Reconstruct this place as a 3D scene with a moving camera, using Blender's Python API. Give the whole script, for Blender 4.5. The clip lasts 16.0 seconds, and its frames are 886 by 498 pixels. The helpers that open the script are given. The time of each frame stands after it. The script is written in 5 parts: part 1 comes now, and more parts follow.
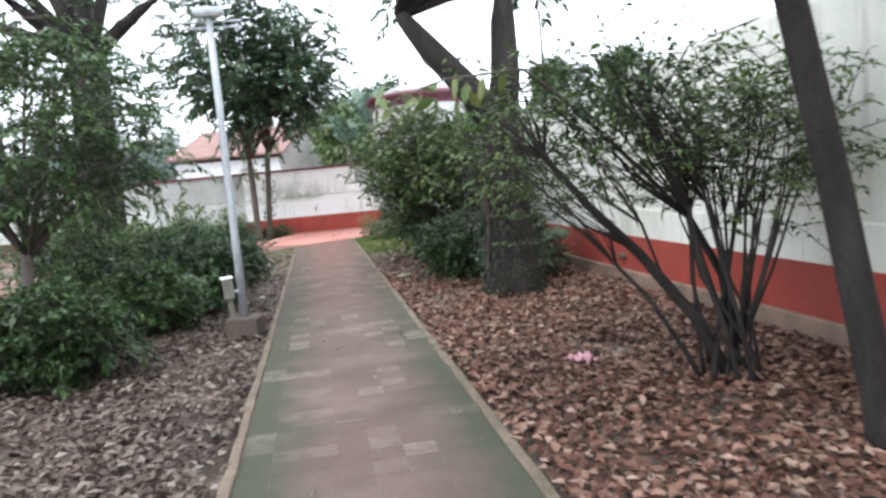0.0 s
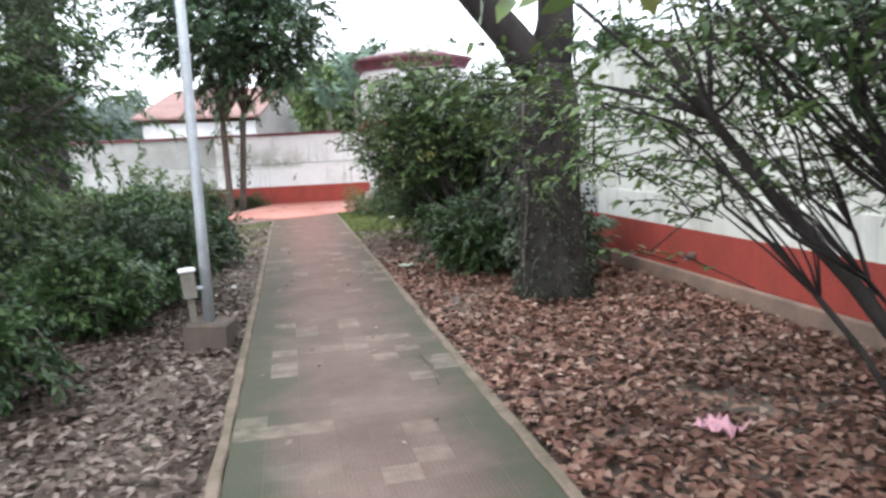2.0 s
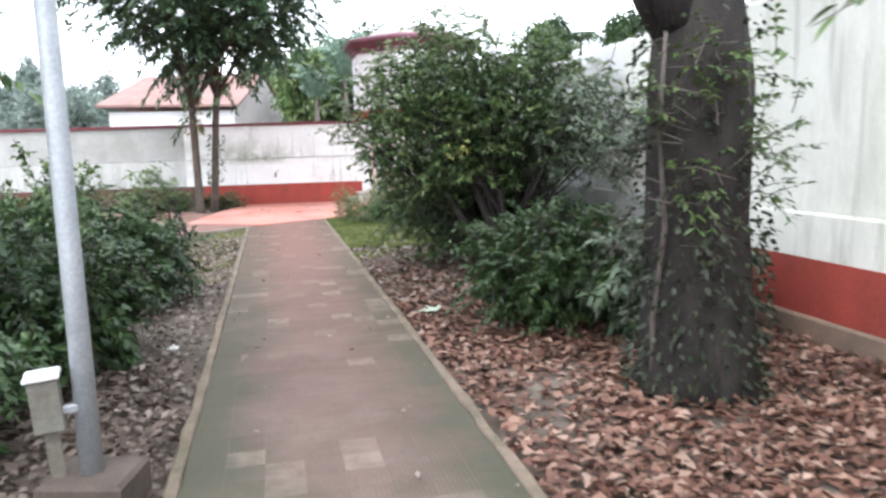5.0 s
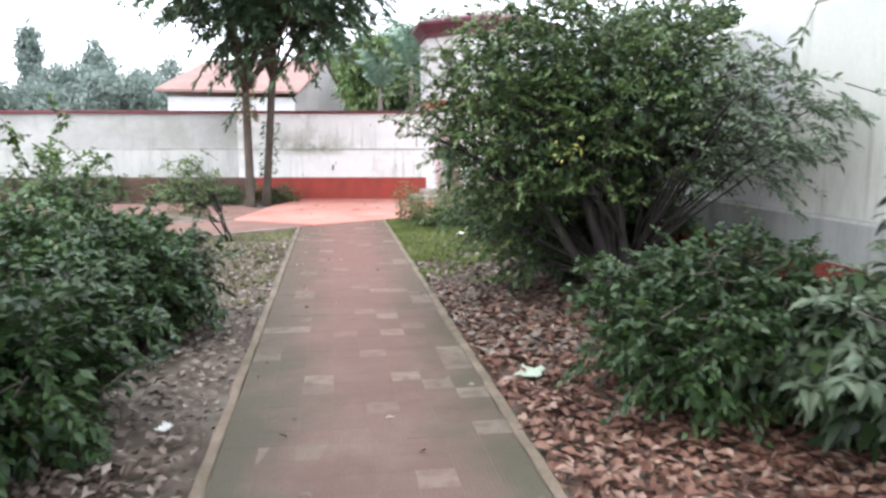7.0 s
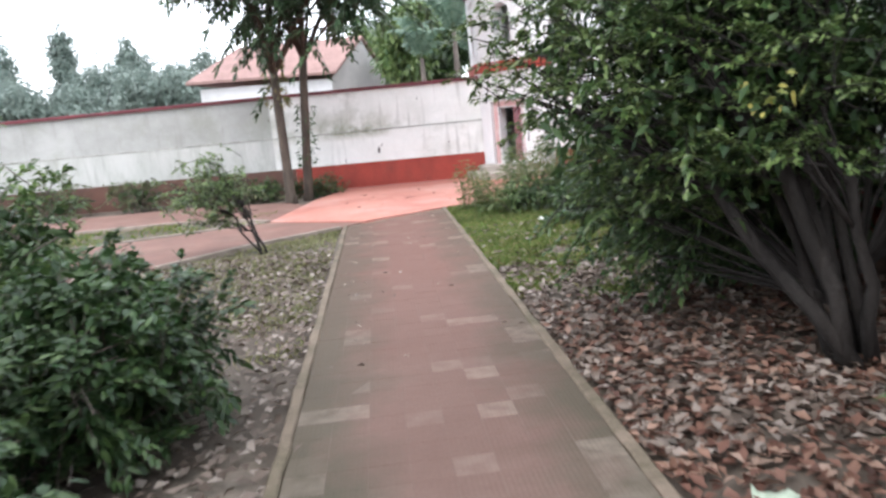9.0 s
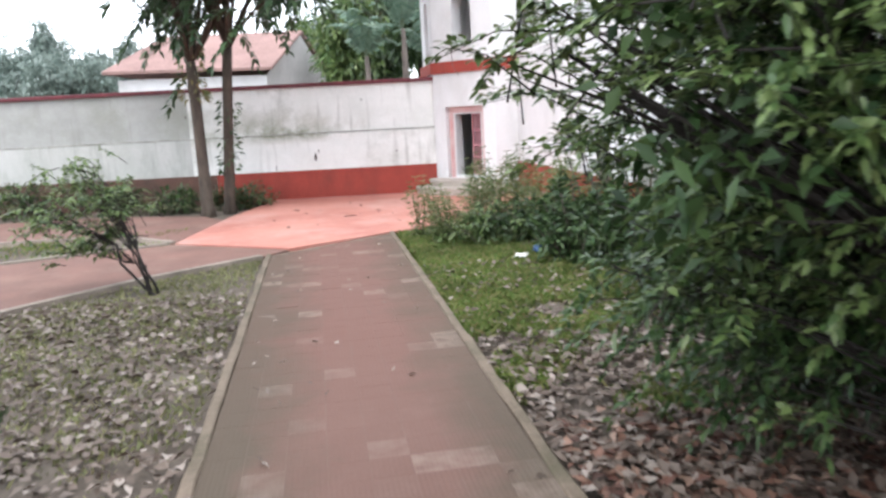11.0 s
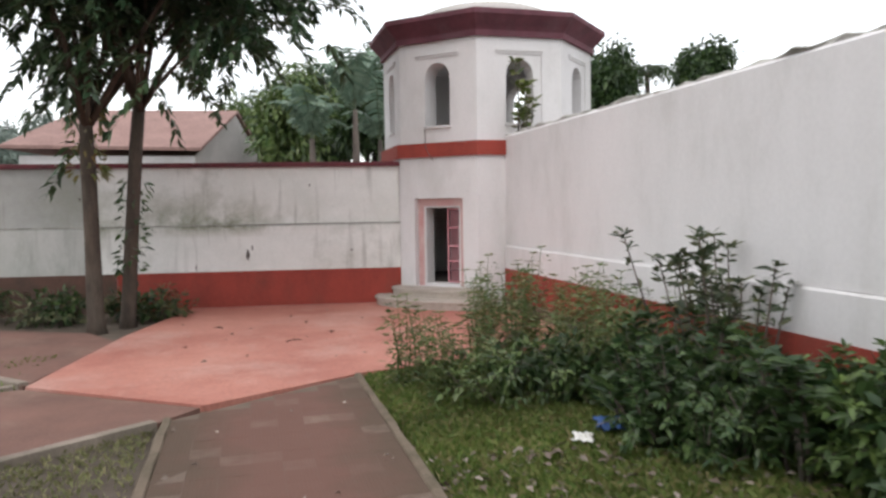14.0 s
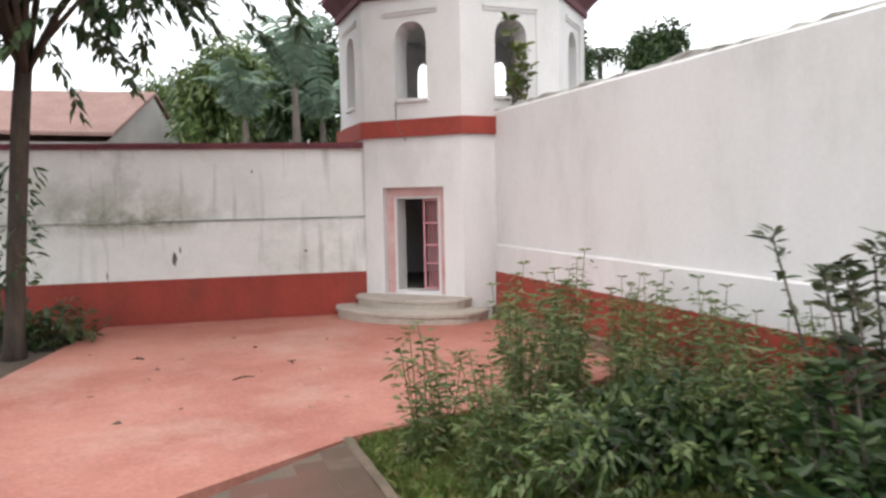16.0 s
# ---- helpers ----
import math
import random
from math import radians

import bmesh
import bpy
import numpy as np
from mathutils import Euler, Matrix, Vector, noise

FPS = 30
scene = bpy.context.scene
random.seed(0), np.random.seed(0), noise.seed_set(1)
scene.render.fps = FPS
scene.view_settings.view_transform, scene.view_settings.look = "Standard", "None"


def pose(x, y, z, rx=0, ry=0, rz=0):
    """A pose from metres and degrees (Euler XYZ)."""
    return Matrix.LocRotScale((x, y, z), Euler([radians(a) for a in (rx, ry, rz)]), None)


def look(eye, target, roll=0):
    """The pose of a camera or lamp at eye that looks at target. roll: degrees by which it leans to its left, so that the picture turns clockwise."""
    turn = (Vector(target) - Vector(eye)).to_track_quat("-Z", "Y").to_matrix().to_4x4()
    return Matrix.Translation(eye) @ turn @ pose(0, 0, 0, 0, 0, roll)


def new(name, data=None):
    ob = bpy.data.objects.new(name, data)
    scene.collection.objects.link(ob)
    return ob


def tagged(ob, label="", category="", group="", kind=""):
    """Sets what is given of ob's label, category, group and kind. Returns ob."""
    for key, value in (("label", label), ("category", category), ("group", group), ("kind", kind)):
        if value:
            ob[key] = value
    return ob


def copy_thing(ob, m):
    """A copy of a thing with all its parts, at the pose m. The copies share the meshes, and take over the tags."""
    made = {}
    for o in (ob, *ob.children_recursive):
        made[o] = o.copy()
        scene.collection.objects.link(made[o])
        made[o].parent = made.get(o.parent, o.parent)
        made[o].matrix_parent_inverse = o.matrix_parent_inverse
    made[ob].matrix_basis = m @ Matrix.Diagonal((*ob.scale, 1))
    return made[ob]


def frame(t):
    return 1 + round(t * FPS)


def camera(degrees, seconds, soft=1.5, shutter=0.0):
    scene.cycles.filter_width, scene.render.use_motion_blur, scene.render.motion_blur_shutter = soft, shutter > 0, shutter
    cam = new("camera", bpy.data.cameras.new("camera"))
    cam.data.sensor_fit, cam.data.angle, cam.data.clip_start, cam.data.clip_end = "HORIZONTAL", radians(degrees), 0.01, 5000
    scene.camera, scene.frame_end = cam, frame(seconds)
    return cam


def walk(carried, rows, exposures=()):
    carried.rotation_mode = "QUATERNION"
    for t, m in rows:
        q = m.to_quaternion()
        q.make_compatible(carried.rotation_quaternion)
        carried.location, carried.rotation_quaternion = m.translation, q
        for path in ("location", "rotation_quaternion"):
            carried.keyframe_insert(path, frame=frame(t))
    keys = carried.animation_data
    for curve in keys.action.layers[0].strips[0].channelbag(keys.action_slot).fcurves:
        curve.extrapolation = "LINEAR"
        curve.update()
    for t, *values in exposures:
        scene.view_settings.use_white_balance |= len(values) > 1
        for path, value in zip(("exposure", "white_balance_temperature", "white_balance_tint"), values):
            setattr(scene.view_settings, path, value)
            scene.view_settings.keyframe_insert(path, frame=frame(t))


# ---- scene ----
cam = camera(62.0, 16.0, soft=2.7, shutter=0.5)
PATH = [
    (0, (-0.176, 0.723, 1.676), (0.15, 2.687, 1.481), -5.3),
    (0.5, (-0.286, 1.217, 1.655), (0.048, 3.18, 1.466), -3.9),
    (1, (-0.323, 1.828, 1.636), (0.001, 3.791, 1.429), -2.9),
    (1.5, (-0.339, 2.399, 1.66), (-0.009, 4.36, 1.448), -2.5),
    (2, (-0.362, 2.988, 1.668), (0.031, 4.93, 1.399), -2.8),
    (2.5, (-0.391, 3.543, 1.642), (0.052, 5.474, 1.366), -0.8),
    (3, (-0.4, 4.083, 1.637), (0.068, 6.005, 1.337), -1.3),
    (3.5, (-0.331, 4.654, 1.66), (0.137, 6.573, 1.347), -1.8),
    (6, (-0.263, 7.426, 1.653), (0.126, 9.371, 1.394), -1.4),
    (6.5, (-0.228, 7.946, 1.654), (0.095, 9.9, 1.38), -1.5),
    (7, (-0.177, 8.513, 1.673), (0.113, 10.47, 1.381), 0.0),
    (7.5, (-0.192, 9.085, 1.656), (0.026, 11.05, 1.357), -2.8),
    (8, (-0.172, 9.689, 1.653), (0.083, 11.649, 1.346), -2.5),
    (8.5, (-0.201, 10.331, 1.65), (-0.075, 12.295, 1.292), -5.7),
    (11, (-0.131, 13.347, 1.657), (0.183, 15.29, 1.301), -3.0),
    (11.5, (-0.119, 13.968, 1.663), (0.145, 15.919, 1.31), -5.6),
    (12, (-0.156, 14.545, 1.663), (0.295, 16.478, 1.416), -3.8),
    (12.5, (-0.17, 15.096, 1.668), (0.268, 17.028, 1.393), -0.9),
    (13, (-0.165, 15.587, 1.656), (0.325, 17.515, 1.451), -0.2),
    (13.5, (-0.152, 16.152, 1.686), (0.33, 18.088, 1.55), -1.8),
    (14, (-0.19, 16.715, 1.688), (0.323, 18.644, 1.573), -0.9),
    (14.5, (-0.185, 17.375, 1.709), (0.349, 19.3, 1.611), -2.8),
    (15, (-0.228, 17.95, 1.667), (0.354, 19.862, 1.586), -2.1),
    (15.5, (-0.244, 18.52, 1.675), (0.436, 20.398, 1.57), -2.3),
    (16, (-0.275, 19.097, 1.685), (0.426, 20.965, 1.544), -1.2),
]
EXPOSURES = [(0, 1.14, 6260, 11), (2.5, 1.26, 6260, 12), (3.5, 1.34, 6260, 12), (6, 1.55, 6260, 13), (8.5, 1.28, 6340, 13), (11, 1.18, 6340, 12), (13, 0.54, 6700, 14), (14.5, 0.14, 6850, 13), (15, 0.07, 6870, 13), (16, 0.52, 6880, 12)]
walk(cam, [(t, look(eye, target, roll)) for t, eye, target, roll in PATH], EXPOSURES)

# ---- world and light ----
world = bpy.data.worlds.new("overcast_sky")
scene.world = world
world.use_nodes = True
wn, wl = world.node_tree.nodes, world.node_tree.links
wn.clear()
sky = wn.new("ShaderNodeTexSky")
sky.sky_type = "NISHITA"
sky.sun_disc = False
sky.sun_elevation, sky.sun_rotation = radians(55), radians(215)
sky.air_density, sky.dust_density, sky.ozone_density = 1.0, 2.0, 1.0
pale = wn.new("ShaderNodeMix")
pale.data_type = "RGBA"
pale.inputs["Factor"].default_value = 0.75
pale.inputs["B"].default_value = (10.2, 10.8, 11.2, 1)
bg = wn.new("ShaderNodeBackground")
bg.inputs["Strength"].default_value = 0.15
wout = wn.new("ShaderNodeOutputWorld")
wl.new(sky.outputs[0], pale.inputs["A"])
wl.new(pale.outputs["Result"], bg.inputs["Color"])
wl.new(bg.outputs[0], wout.inputs["Surface"])
sun = new("sun", bpy.data.lights.new("sun", "SUN"))
sun.data.energy, sun.data.angle, sun.data.color = 0.7, radians(40), (1.0, 0.98, 0.95)
sun.matrix_world = look((-6, -8, 14), (0, 0, 0))

# ---- mesh helpers ----
rng = np.random.default_rng(7)


class Shape:
    """Collects vertices and faces for one mesh."""

    def __init__(self):
        self.v, self.f = [], []

    def add(self, verts, faces, m=None):
        n = len(self.v)
        self.v += [tuple(m @ Vector(p)) if m else tuple(p) for p in verts]
        self.f += [tuple(n + i for i in face) for face in faces]
        return self

    def box(self, x0, x1, y0, y1, z0, z1, c=0.0, m=None):
        """A box; c is the width of its chamfered upper edges."""
        if c <= 0:
            v = [(x0, y0, z0), (x1, y0, z0), (x1, y1, z0), (x0, y1, z0), (x0, y0, z1), (x1, y0, z1), (x1, y1, z1), (x0, y1, z1)]
            return self.add(v, [(3, 2, 1, 0), (4, 5, 6, 7), (0, 1, 5, 4), (1, 2, 6, 5), (2, 3, 7, 6), (3, 0, 4, 7)], m)
        v = []
        for z, i in ((z0, 0), (z1 - c, 0), (z1, c)):
            v += [(x0 + i, y0 + i, z), (x1 - i, y0 + i, z), (x1 - i, y1 - i, z), (x0 + i, y1 - i, z)]
        f = [(3, 2, 1, 0), (8, 9, 10, 11)]
        for r in (0, 4):
            f += [(r + k, r + (k + 1) % 4, r + 4 + (k + 1) % 4, r + 4 + k) for k in range(4)]
        return self.add(v, f, m)

    def rings(self, rings, cap=True):
        """Skin between rings of equal point counts."""
        k = len(rings[0])
        v = [p for r in rings for p in r]
        f = []
        for a in range(len(rings) - 1):
            f += [(a * k + i, a * k + (i + 1) % k, (a + 1) * k + (i + 1) % k, (a + 1) * k + i) for i in range(k)]
        if cap:
            f += [tuple(range(k - 1, -1, -1)), tuple((len(rings) - 1) * k + i for i in range(k))]
        return self.add(v, f)

    def tube(self, pts, radii, k=7, rough=0.0):
        """A tapering limb along points."""
        pts = [Vector(p) for p in pts]
        rings = []
        for i, p in enumerate(pts):
            d = (pts[min(i + 1, len(pts) - 1)] - pts[max(i - 1, 0)]).normalized()
            a = d.orthogonal().normalized() if abs(d.z) < 0.95 else Vector((1, 0, 0))
            a = (a - d * a.dot(d)).normalized()
            b = d.cross(a)
            ring = []
            for j in range(k):
                w = 2 * math.pi * j / k
                r = radii[i] * (1 + rough * (rng.random() - 0.5))
                ring.append(tuple(p + (a * math.cos(w) + b * math.sin(w)) * r))
            rings.append(ring)
        return self.rings(rings)

    def prism(self, outline, z0, z1):
        return self.rings([[(x, y, z0) for x, y in outline], [(x, y, z1) for x, y in outline]])

    def mesh(self, name, smooth=False):
        me = bpy.data.meshes.new(name)
        me.from_pydata(self.v, [], self.f)
        me.validate()
        if smooth:
            me.polygons.foreach_set("use_smooth", [True] * len(me.polygons))
        me.update()
        return me


def fast_mesh(name, verts, tris):
    """A triangle mesh straight from arrays."""
    me = bpy.data.meshes.new(name)
    n, m = len(verts), len(tris)
    me.vertices.add(n)
    me.vertices.foreach_set("co", np.ascontiguousarray(verts, np.float32).ravel())
    me.loops.add(3 * m)
    me.loops.foreach_set("vertex_index", np.ascontiguousarray(tris, np.int32).ravel())
    me.polygons.add(m)
    me.polygons.foreach_set("loop_start", np.arange(0, 3 * m, 3, dtype=np.int32))
    me.update(calc_edges=True)
    return me


def part(name, shape, material, parent=None, label="", smooth=False):
    me = shape if isinstance(shape, bpy.types.Mesh) else shape.mesh(name, smooth)
    if material and not me.materials:
        me.materials.append(material)
    ob = new(name, me)
    if parent:
        ob.parent = parent
    return tagged(ob, label)


def thing(name, m, label, category, group="", kind=""):
    ob = new(name)
    ob.empty_display_size = 0.1
    ob.matrix_basis = m
    return tagged(ob, label, category, group, kind)


# ---- materials ----
def surface(name, a, b, scale=4.0, rough=0.85, bump=0.3, fine=60.0, stain=None, stain_scale=0.6, stain_amount=0.5, stretch=(1, 1, 1),
            piece=0.0, metal=0.0, spec=0.3, grit=0.12):
    """Two colours mixed by noise at two scales, a stain of its own shape, and fine relief. piece: variation from piece to piece."""
    ma = bpy.data.materials.new(name)
    ma.use_nodes = True
    n, l = ma.node_tree.nodes, ma.node_tree.links
    bsdf = n["Principled BSDF"]
    mp = n.new("ShaderNodeMapping")
    mp.inputs["Scale"].default_value = stretch
    geo = n.new("ShaderNodeNewGeometry")
    l.new(geo.outputs["Position"], mp.inputs["Vector"])
    big, small = n.new("ShaderNodeTexNoise"), n.new("ShaderNodeTexNoise")
    big.inputs["Scale"].default_value, big.inputs["Detail"].default_value, big.inputs["Roughness"].default_value = scale, 6, 0.65
    small.inputs["Scale"].default_value, small.inputs["Detail"].default_value = fine, 3
    l.new(mp.outputs[0], big.inputs["Vector"])
    l.new(geo.outputs["Position"], small.inputs["Vector"])
    mix = n.new("ShaderNodeMix")
    mix.data_type = "RGBA"
    mix.inputs["A"].default_value, mix.inputs["B"].default_value = (*a, 1), (*b, 1)
    ramp = n.new("ShaderNodeMapRange")
    ramp.inputs["From Min"].default_value, ramp.inputs["From Max"].default_value = 0.35, 0.65
    l.new(big.outputs["Fac"], ramp.inputs["Value"])
    l.new(ramp.outputs[0], mix.inputs["Factor"])
    out = mix.outputs["Result"]
    if stain:
        st = n.new("ShaderNodeTexNoise")
        st.inputs["Scale"].default_value, st.inputs["Detail"].default_value, st.inputs["Roughness"].default_value = stain_scale, 8, 0.7
        l.new(mp.outputs[0], st.inputs["Vector"])
        sr = n.new("ShaderNodeMapRange")
        sr.inputs["From Min"].default_value, sr.inputs["From Max"].default_value = 0.5, 0.72
        sr.inputs["To Max"].default_value = stain_amount
        l.new(st.outputs["Fac"], sr.inputs["Value"])
        sm = n.new("ShaderNodeMix")
        sm.data_type = "RGBA"
        sm.inputs["B"].default_value = (*stain, 1)
        l.new(out, sm.inputs["A"])
        l.new(sr.outputs[0], sm.inputs["Factor"])
        out = sm.outputs["Result"]
    grain = n.new("ShaderNodeHueSaturation")
    gr = n.new("ShaderNodeMapRange")
    gr.inputs["From Min"].default_value, gr.inputs["From Max"].default_value = 0.3, 0.7
    gr.inputs["To Min"].default_value, gr.inputs["To Max"].default_value = 1 - grit, 1 + grit
    l.new(small.outputs["Fac"], gr.inputs["Value"])
    val = gr.outputs[0]
    if piece:
        oi = n.new("ShaderNodeObjectInfo")
        pr = n.new("ShaderNodeMapRange")
        pr.inputs["To Min"].default_value, pr.inputs["To Max"].default_value = 1 - piece, 1 + piece
        ad = n.new("ShaderNodeMath")
        ad.operation = "ADD"
        fr = n.new("ShaderNodeMath")
        fr.operation = "FRACT"
        l.new(oi.outputs["Random"], ad.inputs[0])
        l.new(geo.outputs["Random Per Island"], ad.inputs[1])
        l.new(ad.outputs[0], fr.inputs[0])
        l.new(fr.outputs[0], pr.inputs["Value"])
        mu = n.new("ShaderNodeMath")
        mu.operation = "MULTIPLY"
        l.new(val, mu.inputs[0])
        l.new(pr.outputs[0], mu.inputs[1])
        val = mu.outputs[0]
    l.new(val, grain.inputs["Value"])
    l.new(out, grain.inputs["Color"])
    l.new(grain.outputs[0], bsdf.inputs["Base Color"])
    bsdf.inputs["Roughness"].default_value, bsdf.inputs["Metallic"].default_value = rough, metal
    bsdf.inputs["Specular IOR Level"].default_value = spec
    if bump:
        add = n.new("ShaderNodeMath")
        add.operation = "MULTIPLY_ADD"
        add.inputs[1].default_value = 0.35
        l.new(small.outputs["Fac"], add.inputs[0])
        l.new(big.outputs["Fac"], add.inputs[2])
        bm = n.new("ShaderNodeBump")
        bm.inputs["Strength"].default_value, bm.inputs["Distance"].default_value = bump, 0.03
        l.new(add.outputs[0], bm.inputs["Height"])
        l.new(bm.outputs[0], bsdf.inputs["Normal"])
    return ma


def leaf_material(name, colours, rough=0.42, through_light=0.2):
    """Leaves that differ from one to the next, with a little light through them."""
    ma = bpy.data.materials.new(name)
    ma.use_nodes = True
    n, l = ma.node_tree.nodes, ma.node_tree.links
    bsdf, out = n["Principled BSDF"], n["Material Output"]
    geo = n.new("ShaderNodeNewGeometry")
    ramp = n.new("ShaderNodeValToRGB")
    els = ramp.color_ramp.elements
    for i, c in enumerate(colours):
        e = els[i] if i < 2 else els.new(1.0)
        e.position = i / (len(colours) - 1)
        e.color = (*c, 1)
    l.new(geo.outputs["Random Per Island"], ramp.inputs["Fac"])
    tex = n.new("ShaderNodeTexNoise")
    tex.inputs["Scale"].default_value = 1.1
    l.new(geo.outputs["Position"], tex.inputs["Vector"])
    hs = n.new("ShaderNodeHueSaturation")
    mr = n.new("ShaderNodeMapRange")
    mr.inputs["From Min"].default_value, mr.inputs["From Max"].default_value = 0.3, 0.7
    mr.inputs["To Min"].default_value, mr.inputs["To Max"].default_value = 0.75, 1.25
    l.new(tex.outputs["Fac"], mr.inputs["Value"])
    l.new(mr.outputs[0], hs.inputs["Value"])
    l.new(ramp.outputs["Color"], hs.inputs["Color"])
    l.new(hs.outputs[0], bsdf.inputs["Base Color"])
    bsdf.inputs["Roughness"].default_value = rough
    bsdf.inputs["Specular IOR Level"].default_value = 0.38
    tr = n.new("ShaderNodeBsdfTranslucent")
    l.new(hs.outputs[0], tr.inputs["Color"])
    mx = n.new("ShaderNodeMixShader")
    mx.inputs[0].default_value = through_light
    l.new(bsdf.outputs[0], mx.inputs[1])
    l.new(tr.outputs[0], mx.inputs[2])
    l.new(mx.outputs[0], out.inputs["Surface"])
    return ma


WHITEWASH = surface("whitewash", (0.77, 0.76, 0.74), (0.65, 0.65, 0.62), 0.9, 0.9, 0.03, 25, (0.30, 0.31, 0.26), 0.75, 0.7, (1, 1, 1.1), grit=0.03)
CLEANWASH = surface("clean_whitewash", (0.72, 0.705, 0.71), (0.64, 0.63, 0.63), 0.7, 0.9, 0.02, 25, (0.42, 0.41, 0.38), 0.7, 0.35, (1, 1, 0.45), grit=0.025)
OLDWASH = surface("old_whitewash", (0.73, 0.72, 0.66), (0.61, 0.61, 0.54), 0.8, 0.9, 0.03, 25, (0.30, 0.30, 0.23), 0.7, 0.6, (1, 1, 0.35), grit=0.03)
# Dirty whitewash whose grey also holds the shade of nearby trees and shrubs.
DIRTYSHADEWASH = surface("dirty_shaded_whitewash", (0.50, 0.50, 0.48), (0.38, 0.385, 0.36), 1.0, 0.9, 0.04, 25, (0.18, 0.19, 0.15), 0.8, 0.8, (1, 1, 0.5), grit=0.03)
# Grey whitewash, darkened further to paint in the twin crowns' shade.
DULLWASH = surface("grey_shaded_whitewash", (0.41, 0.41, 0.395), (0.31, 0.313, 0.295), 0.9, 0.9, 0.03, 25, (0.27, 0.28, 0.23), 0.75, 0.8, (1, 1, 1.1), grit=0.03)
GREYTOP = surface("weathered_plaster_top", (0.52, 0.51, 0.48), (0.33, 0.325, 0.30), 2.5, 0.95, 0.3, 30, (0.16, 0.16, 0.13), 2.0, 0.7)
GRIME = surface("grimy_edge", (0.46, 0.45, 0.41), (0.20, 0.195, 0.17), 2.2, 0.95, 0.2, 25, (0.11, 0.11, 0.09), 3.0, 0.8, grit=0.05)
REDPAINT = surface("red_oxide_paint", (0.335, 0.056, 0.04), (0.24, 0.045, 0.033), 2.0, 0.75, 0.15, 50, (0.16, 0.06, 0.045), 1.2, 0.5, (1, 1, 0.5))
DARKRED = surface("dark_red_paint", (0.13, 0.065, 0.05), (0.075, 0.05, 0.04), 1.6, 0.9, 0.25, 40, (0.05, 0.05, 0.035), 1.4, 0.8)
MAROON = surface("maroon_paint", (0.15, 0.035, 0.042), (0.095, 0.028, 0.035), 2.5, 0.75, 0.15, 50)
PLINTH = surface("stained_plinth", (0.24, 0.16, 0.12), (0.15, 0.11, 0.085), 2.5, 0.9, 0.3, 40)
PINKPAINT = surface("faded_pink_paint", (0.55, 0.30, 0.29), (0.62, 0.45, 0.43), 3.0, 0.8, 0.2, 50)
PLAZA = surface("worn_red_cement", (0.49, 0.215, 0.168), (0.36, 0.128, 0.098), 0.7, 0.6, 0.06, 30, (0.52, 0.325, 0.275), 0.5, 0.85)
SOIL = surface("leafy_soil", (0.125, 0.1, 0.08), (0.08, 0.063, 0.05), 1.6, 0.95, 0.6, 30, (0.26, 0.225, 0.185), 0.5, 0.7)
TILE = surface("worn_paving_tile", (0.135, 0.1, 0.083), (0.092, 0.068, 0.055), 1.3, 0.8, 0.3, 45, (0.19, 0.152, 0.128), 1.0, 0.6, piece=0.07)


